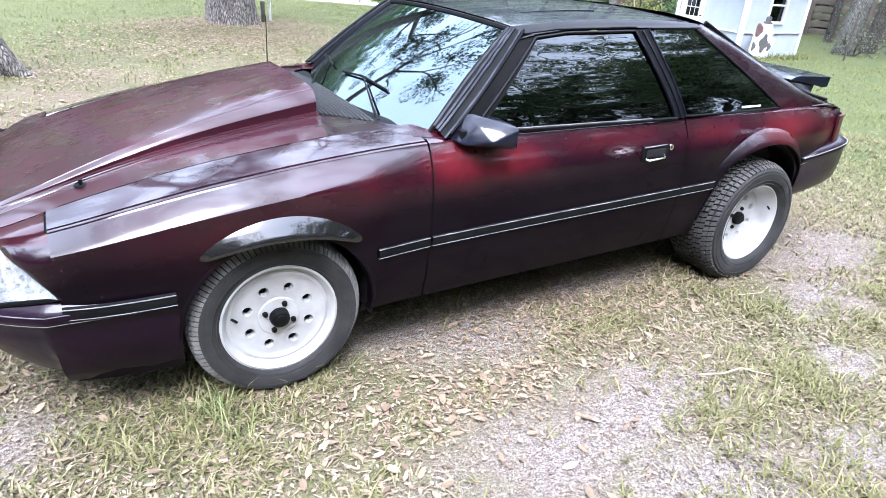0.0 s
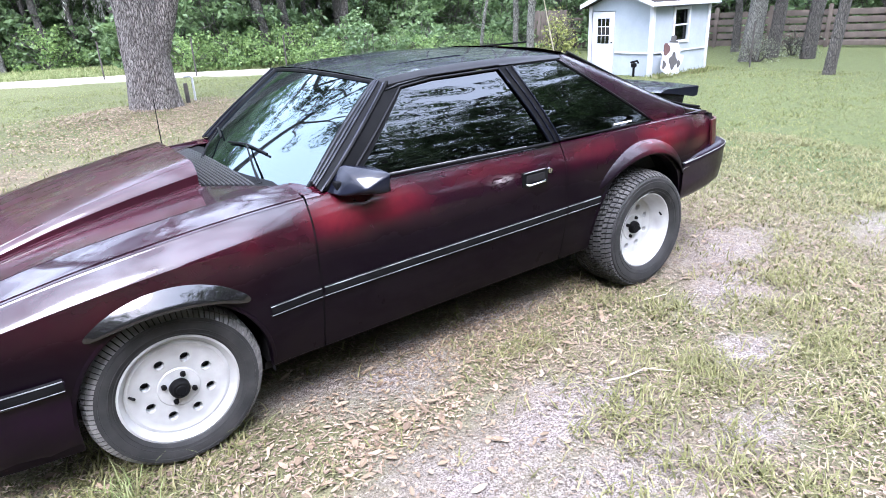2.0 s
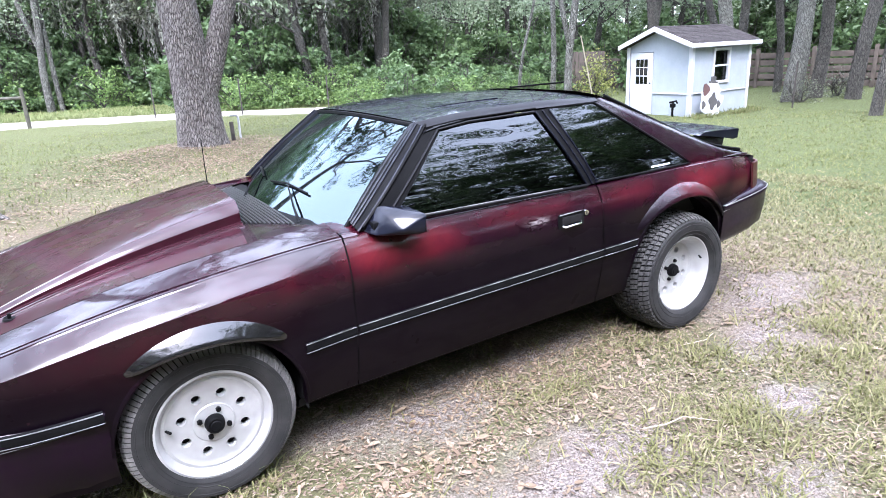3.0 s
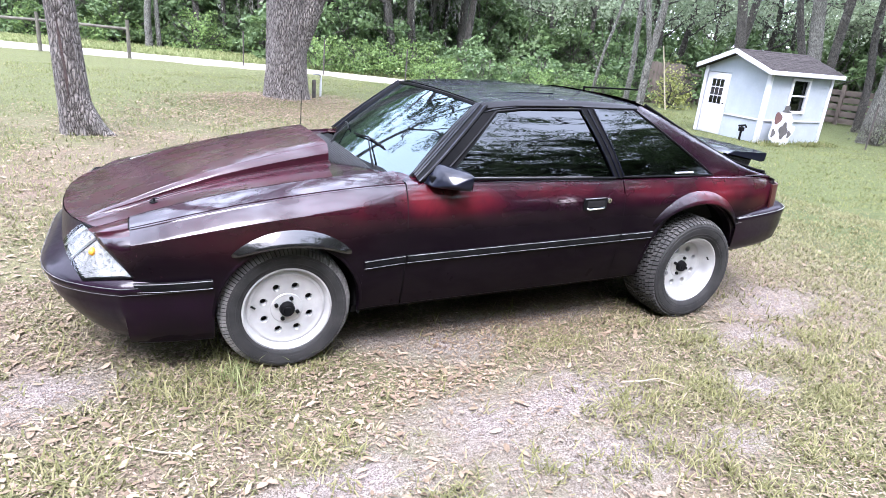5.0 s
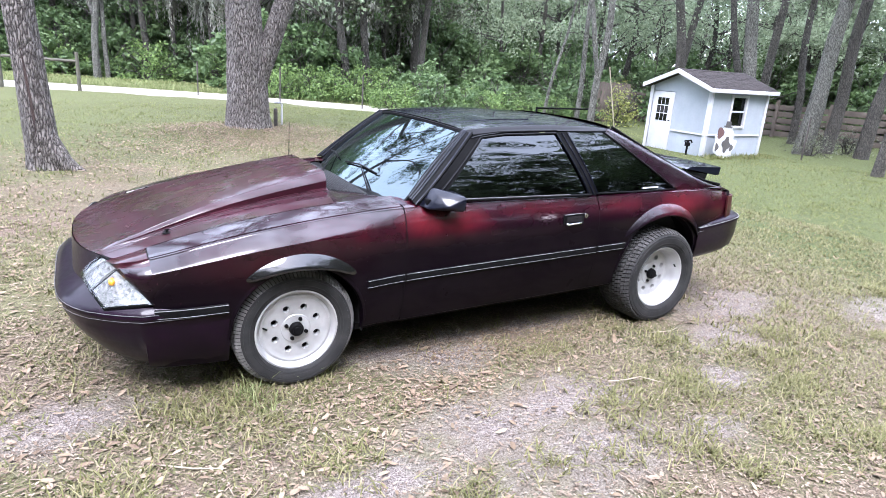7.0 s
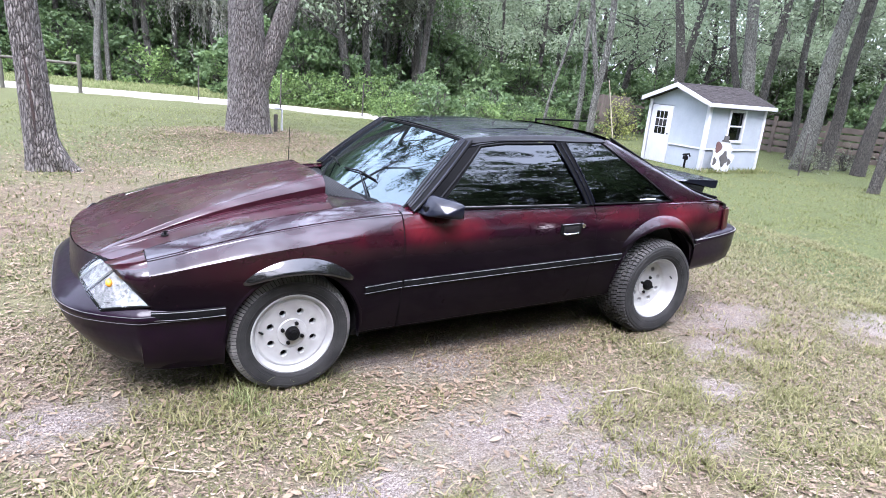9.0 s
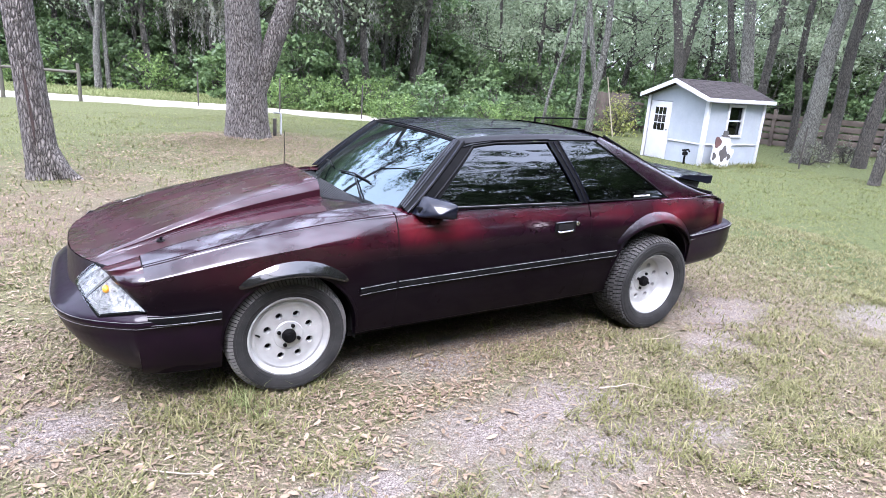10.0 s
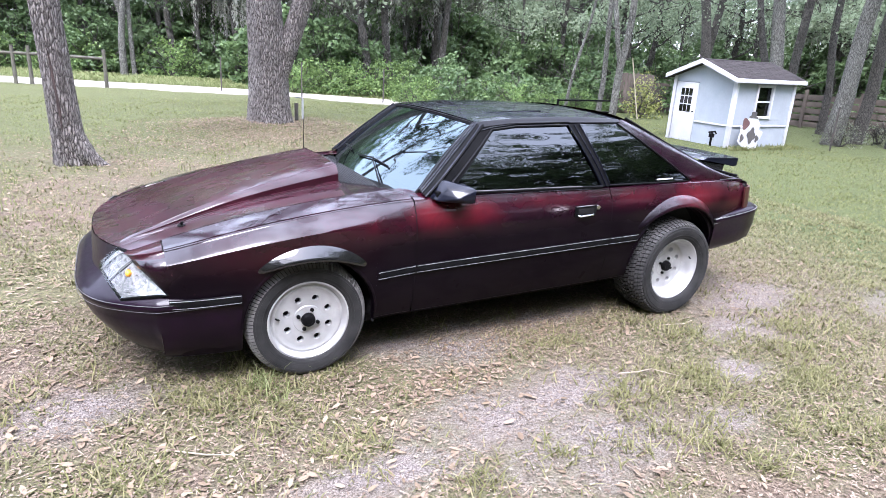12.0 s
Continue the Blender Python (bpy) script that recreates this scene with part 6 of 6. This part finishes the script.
def road_wheel(R, wide, rim, dish, blocks, rows_across, gap=0.08, shoulder=0.02, rubber=TREAD):
    """A wheel round its own centre, outer face towards -y."""
    w = empty("wheel")
    h = wide / 2
    side = [(-h * 0.78, rim - 0.004), (-h * 0.90, rim + 0.012), (-h * 0.99, rim + (R - rim) * 0.35), (-h * 1.0, rim + (R - rim) * 0.55), (-h * 0.985, rim + (R - rim) * 0.70), (-h * 0.965, R - shoulder - 0.014), (-h * 0.90, R - shoulder - 0.004)]
    tyre = part("tyre", revolve(side + [(-y, r) for y, r in side[::-1]], 64), RUBBER, w, "black tyre with a dusty tread")

    def drop(y):
        return shoulder * max(0.0, (abs(y) / h - 0.50) / 0.45) ** 2

    # near-black base puts the groove shade between the blocks into colour
    carcass = [(y * h, R - 0.009 - drop(y * h)) for y in span(-0.93, 0.93, 13)]
    part("tread_base", revolve(carcass, 64), DARK, tyre)
    tb = bmesh.new()
    for i in range(rows_across):
        y0, y1 = (-h * 0.95 + 1.9 * h * (i + e) / rows_across for e in (gap, 0.92 - gap))
        for k in range(blocks):
            a0, a1 = (2 * math.pi * (k + 0.22 * (i % 2) + e) / blocks for e in (gap, 0.84 - gap * 0.5))
            skew = 0.10 * (1 if i < rows_across / 2 else -1) * 2 * math.pi / blocks
            top, low = [], []
            for y, da in ((y0, -skew), (y1, skew)):
                fall = drop(y)
                for a in (a0 + da, a1 + da):
                    top.append(tb.verts.new((math.cos(a) * (R - fall), y, math.sin(a) * (R - fall))))
                    low.append(tb.verts.new((math.cos(a) * (R - fall - 0.013), y, math.sin(a) * (R - fall - 0.013))))
            tb.faces.new((top[0], top[1], top[3], top[2]))
            for p, q in ((0, 1), (1, 3), (3, 2), (2, 0)):
                tb.faces.new((top[p], low[p], low[q], top[q]))
    tagged(part("tread", tb, rubber, tyre, "blocky tread", smooth=False), kind="stuff")
    for rr in (0.16, 0.30, 0.58):
        part("sidewall_ridge", revolve([(-h * (0.985 if rr < 0.5 else 0.995), rim + (R - rim) * (rr - 0.012)), (-h * (0.995 if rr < 0.5 else 1.012), rim + (R - rim) * rr), (-h * (0.985 if rr < 0.5 else 0.985), rim + (R - rim) * (rr + 0.014))], 64), RUBBER, tyre)
    f = -h * 0.80
    rimp = [(f + 0.004, rim + 0.004), (f - 0.006, rim + 0.006), (f - 0.008, rim - 0.002), (f, rim - 0.010), (f + 0.012, rim - 0.018), (f + 0.02, rim - 0.022), (f + dish * 0.8, rim - 0.034), (f + dish * 0.97, rim - 0.044), (f + dish, rim - 0.056)]
    part("rim", revolve(rimp, 64), ALLOY, w, "dull polished aluminium rim")
    yf = f + dish
    # wheel centre with eight round holes
    face = bmesh.new()
    rings = []
    def ring(cx, cz, r, n):
        vs = [face.verts.new((cx + r * math.cos(2 * math.pi * k / n), yf, cz + r * math.sin(2 * math.pi * k / n))) for k in range(n)]
        es = [face.edges.new((vs[k], vs[(k + 1) % n])) for k in range(n)]
        return vs, es
    holes = []
    edges = ring(0, 0, rim - 0.054, 64)[1]
    for k in range(8):
        a = 2 * math.pi * (k + 0.55) / 8
        vs, es = ring(0.118 * math.cos(a), 0.118 * math.sin(a), 0.0185, 18)
        holes.append(vs)
        edges = edges + es
    bmesh.ops.triangle_fill(face, use_beauty=True, use_dissolve=False, edges=edges)
    for vs in holes:
        c = sum((v.co for v in vs), Vector()) / len(vs)
        inner = [face.verts.new(c + (v.co - c) * 0.86 + Vector((0, 0.008, 0))) for v in vs]
        deep = [face.verts.new(v.co + Vector((0, 0.02, 0))) for v in inner]
        for A, B in ((vs, inner), (inner, deep)):
            for k in range(len(vs)):
                face.faces.new((A[k], A[(k + 1) % len(vs)], B[(k + 1) % len(vs)], B[k]))
    centre = part("wheel_centre", face, ALLOY, w, "aluminium wheel centre with eight round holes", angle=20)
    back = bmesh.new()
    bmesh.ops.create_circle(back, cap_ends=True, segments=32, radius=rim - 0.05, matrix=pose(0, yf + 0.035, 0, 90, 0, 0))
    part("brake_disc", back, DARK, w)
    step = revolve([(yf - 0.0005, 0.078), (yf - 0.004, 0.074), (yf - 0.005, 0.05), (yf - 0.005, 0.0)], 40)
    part("hub_pad", step, ALLOY, centre)
    for k in range(4):
        a = 2 * math.pi * (k + 0.75) / 4
        nut = bmesh.new()
        bmesh.ops.create_cone(nut, cap_ends=True, segments=6, radius1=0.0112, radius2=0.0095, depth=0.016, matrix=pose(0.055 * math.cos(a), yf - 0.009, 0.055 * math.sin(a), 90, 0, 0))
        part("lug_nut", nut, BLACK, centre, smooth=False)
    part("hub_cap", revolve([(yf - 0.002, 0.037), (yf - 0.020, 0.036), (yf - 0.030, 0.033), (yf - 0.034, 0.027), (yf - 0.033, 0.020), (yf - 0.036, 0.017), (yf - 0.036, 0.0)], 28), BLACK, centre, "black centre cap")
    part("valve", tube([((rim - 0.040) * math.cos(0.4 + (2.6 if dish < 0.05 else 0)), f + 0.020, (rim - 0.040) * math.sin(0.4 + (2.6 if dish < 0.05 else 0))), ((rim - 0.055) * math.cos(0.4 + (2.6 if dish < 0.05 else 0)), f - 0.004, (rim - 0.055) * math.sin(0.4 + (2.6 if dish < 0.05 else 0)))], 0.005, 6), BLACK, w)
    return w


fw = road_wheel(0.320, 0.215, 0.210, 0.020, 96, 9, 0.05, 0.036)
rw = road_wheel(0.342, 0.305, 0.212, 0.085, 70, 11, 0.09, 0.026, BLACK_TREAD)
for w, x, y, z in ((fw, -0.008, -0.735, 0.316), (rw, REAR_AXLE, -0.765, 0.336)):
    w.parent = CAR
    w.matrix_basis = pose(x, y, z)
    copy_thing(w, pose(x, -y, z, 0, 0, 180))

# ---- leaves and grass on the ground ----
def leafy_material(name, stops, rough=0.8, trans=0.0):
    n = Nodes(name)
    rnd = n.put("ShaderNodeNewGeometry").outputs["Random Per Island"]
    col = n.ramp(rnd, *stops)
    col = n.mix(n.ramp(n.noise(60, 5.0), (0.4, 0.0), (0.75, 0.4)), col, (0.10, 0.07, 0.045))
    col = n.mix(1.0, col, (0.86, 0.86, 0.86), "MULTIPLY")
    if not trans:
        return n.shade(Base_Color=col, Roughness=rough, Specular_IOR_Level=0.25)
    d = n.put("ShaderNodeBsdfPrincipled", Base_Color=col, Roughness=rough)
    t = n.put("ShaderNodeBsdfTranslucent", Color=col)
    m = n.tree.nodes.new("ShaderNodeMixShader")
    n.plug(m.inputs[0], trans)
    n.plug(m.inputs[1], d.outputs[0])
    n.plug(m.inputs[2], t.outputs[0])
    n.tree.links.new(m.outputs[0], n.out.inputs["Surface"])
    return n.mat


FALLEN = leafy_material("fallen_leaf", ((0.0, (0.105, 0.074, 0.049)), (0.4, (0.175, 0.130, 0.084)), (0.8, (0.225, 0.165, 0.114)), (1.0, (0.265, 0.205, 0.145))))
RUSTY = leafy_material("rusty_leaf", ((0.0, (0.090, 0.058, 0.037)), (0.5, (0.165, 0.115, 0.070)), (1.0, (0.26, 0.195, 0.120))))
VERGE = leafy_material("verge_blade", ((0.0, (0.12, 0.16, 0.045)), (0.5, (0.20, 0.24, 0.085)), (1.0, (0.30, 0.32, 0.15))), 0.8, 0.4)
GRASS = leafy_material("grass_blade", ((0.0, (0.085, 0.095, 0.030)), (0.35, (0.145, 0.148, 0.055)), (0.7, (0.205, 0.192, 0.088)), (1.0, (0.29, 0.255, 0.155))), 0.8, 0.4)
LAWN = leafy_material("lawn_blade", ((0.0, (0.084, 0.106, 0.027)), (0.35, (0.126, 0.150, 0.041)), (0.7, (0.176, 0.194, 0.064)), (1.0, (0.255, 0.235, 0.118))), 0.8, 0.45)
TUFT = leafy_material("green_tuft", ((0.0, (0.100, 0.108, 0.031)), (0.55, (0.182, 0.180, 0.062)), (1.0, (0.285, 0.258, 0.135))), 0.8, 0.4)
STRAW = leafy_material("dry_straw", ((0.0, (0.095, 0.066, 0.048)), (0.35, (0.17, 0.126, 0.092)), (0.7, (0.225, 0.175, 0.128)), (1.0, (0.275, 0.225, 0.170))))
rng = np.random.default_rng(77)


def under_car(x, y):
    return -0.9 < x < 3.4 and -0.55 < y < 0.8


def litter(name, label, count, area, size, dens, seed, material=None, slim=(0.40, 0.65)):
    rg = np.random.default_rng(seed)
    verts, faces = [], []
    x0, x1, y0, y1 = area
    made = 0
    while made < count:
        x, y = rg.uniform(x0, x1), rg.uniform(y0, y1)
        if rg.uniform() > dens(x, y):
            made += 0.25
            continue
        made += 1
        a, L = rg.uniform(0, 6.283), size * rg.uniform(0.55, 1.25)
        w = L * rg.uniform(*slim)
        c, s = math.cos(a), math.sin(a)
        z = ground_z(x, y) + 0.004 + rg.uniform(0, 0.012)
        tilt = rg.normal(0, 0.25)
        curl = rg.uniform(0.1, 0.5)
        i = len(verts)
        for u, v, h in ((-0.5, 0, 0.0), (-0.15, 0.5, curl), (0.28, 0.42, curl), (0.5, 0, 0.1), (0.28, -0.42, curl), (-0.15, -0.5, curl)):
            dx, dy = u * L, v * w
            verts.append((x + c * dx - s * dy, y + s * dx + c * dy, z + h * w * 0.5 + max(tilt * dx, -0.003)))
        faces.append((i, i + 1, i + 2, i + 3))
        faces.append((i, i + 3, i + 4, i + 5))
    me = bpy.data.meshes.new(name)
    me.from_pydata(verts, [], faces)
    me.materials.append(material or FALLEN)
    return tagged(new(name, me), label, "leaves", kind="stuff")


def leaf_density(x, y):
    d = 0.38 + 0.8 * noise.noise((x * 0.9 + 5, y * 0.9, 0.0))
    d += 1.1 * math.exp(-((x + 0.3) ** 2 / 1.6 + (y + 1.3) ** 2 / 0.4)) + 0.8 * math.exp(-((x - 2.0) ** 2 + (y - 9.0) ** 2) / 4.0) + 0.15 * (x < -0.5)
    return d * (0.18 if sandy(x, y) > 0.5 else 1.0) * (0.3 if x > 3.5 else 1.0)


litter("fallen_leaves", "dry tan oak leaves scattered on the yard", 7000, (-4.0, 6.0, -3.6, 2.4), 0.052, leaf_density, 5, None, (0.30, 0.50))
litter("rusty_leaves", "rusty brown leaf litter beside the car", 4200, (0.2, 2.6, -1.6, -0.3), 0.021, lambda x, y: 1.1 * math.exp(-((x - 1.3) / 0.55) ** 2 - ((y + 0.80) / 0.22) ** 2) + 0.8 * math.exp(-((x - 0.70) / 0.35) ** 2 - ((y + 1.18) / 0.16) ** 2) + 0.6 * math.exp(-((x - 2.1) / 0.5) ** 2 - ((y + 0.72) / 0.2) ** 2), 25, RUSTY, (0.3, 0.55))
litter("leaf_mound", "brown leaves heaped round the oak", 15000, (-0.6, 4.6, 6.6, 10.6), 0.040, lambda x, y: 1.6 * math.exp(-((x - 2.0) ** 2 + (y - 9.0) ** 2) / 2.6), 7)
litter("fallen_leaves_beyond", "dry tan leaves round the oaks", 9000, (-4, 5, 2.4, 9.5), 0.050, lambda x, y: leaf_density(x, y) * math.exp(-((x - 1.5) / 3.0) ** 2 - max(0, abs(y - 6) - 2.5) ** 2), 6)


def straw(x, y):
    return (0.75 + 0.5 * noise.noise((x * 1.3, y * 1.3, 21.0))) * (0.15 if sandy(x, y) > 0.55 else 1.0)


litter("ground_debris", "fine dry bits of leaf and twig", 60000, (-2.4, 4.4, -2.8, 0.6), 0.019, lambda x, y: 0.4 if sandy(x, y) > 0.55 else 1.0, 14, STRAW, (0.2, 0.6))
litter("dry_straw", "thin dry straw and grass thatch", 28000, (-3.6, 5.2, -3.0, 2.2), 0.052, straw, 12, STRAW, (0.06, 0.11))

litter("scattered_bits", "small brown leaf bits among the grass", 28000, (-6.5, 8.0, 0.4, 8.0), 0.034, lambda x, y: (0.0 if under_car(x, y) else 0.75 + 0.8 * noise.noise((x * 0.8, y * 0.8, 31.0))) * (1.0 if x < 4 else 0.15), 15, FALLEN, (0.3, 0.6))


def grass(name, label, count, area, size, dens, seed, material, per=7, spread=0.03, broad=1.0, low=0.25):
    rg = np.random.default_rng(seed)
    verts, faces = [], []
    x0, x1, y0, y1 = area
    tries = 0
    while tries < count:
        tries += 1
        cx, cy = rg.uniform(x0, x1), rg.uniform(y0, y1)
        k = dens(cx, cy)
        if rg.uniform() > k:
            continue
        for b in range(per):
            x, y = cx + rg.normal(0, spread), cy + rg.normal(0, spread)
            a = rg.uniform(0, 6.283)
            L = size * rg.uniform(0.5, 1.4)
            out = L * rg.uniform(low, 1.0)
            w = (0.0022 + size * 0.018) * broad
            c, s = math.cos(a), math.sin(a)
            z = ground_z(x, y) - 0.004
            i = len(verts)
            h = math.sqrt(max(L * L - out * out, 0.0004)) * 0.9
            verts += [(x - s * w, y + c * w, z), (x + s * w, y - c * w, z), (x + c * out * 0.45 + s * w * 0.7, y + s * out * 0.45 - c * w * 0.7, z + h * 0.75), (x + c * out * 0.45 - s * w * 0.7, y + s * out * 0.45 + c * w * 0.7, z + h * 0.75), (x + c * out, y + s * out, z + h)]
            faces += [(i, i + 1, i + 2, i + 3), (i + 3, i + 2, i + 4)]
    me = bpy.data.meshes.new(name)
    me.from_pydata(verts, [], faces)
    me.materials.append(material)
    return tagged(new(name, me), label, "grass", kind="stuff")


def grass_density(x, y):
    if under_car(x, y):
        return 0.12
    d = (0.52 if y > 0.4 or x < -1.5 else 0.32) + 0.9 * noise.noise((x * 0.7, y * 0.7, 9.0)) + 0.5 * noise.noise((x * 2.6, y * 2.6, 4.0))
    d += 0.35 * min(max((x - 2.4) / 1.5, 0), 1)
    if 0.2 < x < 2.3 and -0.75 < y < -0.3:
        d *= 0.5
    return d * (0.12 if sandy(x, y) > 0.55 else 1.0)


grass("dry_grass", "thin dry yellow-green grass", 38000, (-5, 7.5, -5.0, 3.0), 0.055, grass_density, 8, GRASS, 7, 0.04, 1.4, 0.7)
grass("yard_grass", "patchy olive grass at the side of the yard", 6000, (4.5, 15, -6, 2.2), 0.055, lambda x, y: 0.6 + 0.8 * noise.noise((x * 0.9, y * 0.9, 12.0)), 18, LAWN, 8, 0.08, 1.3, 0.75)
grass("lawn_grass", "short yellow-green lawn grass", 15000, (-8, 16, 1.5, 16), 0.07, lambda x, y: grass_density(x, y) + 0.25, 9, LAWN, 7, 0.07, 1.3, 0.6)
TUFTS = [(-0.26, -0.92, 0.17), (0.14, -0.80, 0.07), (-0.57, -0.85, 0.10), (0.82, -1.95, 0.07), (1.13, -2.02, 0.06), (1.52, -2.10, 0.10), (1.55, -1.75, 0.14), (1.98, -1.77, 0.15), (2.32, -2.38, 0.12), (2.69, -1.92, 0.12), (2.82, -1.55, 0.14), (3.35, -1.45, 0.14), (-0.05, -1.55, 0.08), (0.35, -1.95, 0.08), (-0.9, -1.4, 0.10), (-1.5, -0.7, 0.10), (2.35, -1.2, 0.10)]


def tuft_density(x, y):
    return 0.6 * max(math.exp(-((x - a) ** 2 + (y - b) ** 2) / (2 * r * r)) for a, b, r in TUFTS) + 0.012


grass("green_tufts", "longer green grass tufts", 11000, (-2.2, 3.8, -2.5, -0.4), 0.080, tuft_density, 10, TUFT, 7, 0.040, 1.05, 0.62)

grass("tall_tuft", "tall green grass tuft in front of the wheel", 380, (-0.62, 0.40, -1.25, -0.62), 0.125, lambda x, y: 0.9 * max(math.exp(-((x + 0.24) / 0.13) ** 2 - ((y + 0.93) / 0.11) ** 2), 0.5 * math.exp(-((x - 0.15) / 0.09) ** 2 - ((y + 0.80) / 0.06) ** 2)), 28, VERGE, 5, 0.03, 0.65, 0.4)
grass("matted_grass", "low olive grass mats on the yard", 14000, (1.2, 6.5, -3.4, -0.9), 0.080, lambda x, y: (1.0 if noise.noise((x * 3.4, y * 3.4, 41.0)) > 0.30 else 0.02) * (0.25 if sandy(x, y) > 0.55 else 1.0), 29, TUFT, 6, 0.034, 0.9, 0.75)
grass("shed_weeds", "green weeds along the foot of the shed", 420, (12.6, 15.4, 6.55, 7.05), 0.14, lambda x, y: 0.5 + noise.noise((x * 2.0, y * 2.0, 5.0)), 16, LAWN, 5, 0.05, 1.4, 0.5)
grass("verge_grass", "taller grass along the far side of the lane", 26000, (-12, 10, 18, 34), 0.17, lambda x, y: 1.0 if 1.6 < y - edge_y(x) < 6.5 else 0.0, 17, VERGE, 7, 0.2, 1.8, 0.5)

TWIG = two_tone("bare_twig", (0.22, 0.18, 0.13), (0.34, 0.29, 0.22), 20, 0.8, 0.3, 0.002)
for pts, r in (([(1.58, -1.46, 0.012), (1.66, -1.52, 0.035), (1.76, -1.53, 0.040), (1.90, -1.62, 0.010)], 0.0042), ([(2.35, -1.05, 0.012), (2.5, -1.10, 0.02), (2.62, -1.06, 0.01)], 0.003), ([(-0.75, -1.25, 0.012), (-0.6, -1.36, 0.02), (-0.48, -1.40, 0.012)], 0.0035)):
    tagged(finish("twig", tube(pts, [r, r, r * 0.8, r * 0.4][:len(pts)], 6), TWIG), "dry pale twig lying on the yard", "twig", "fallen twigs")
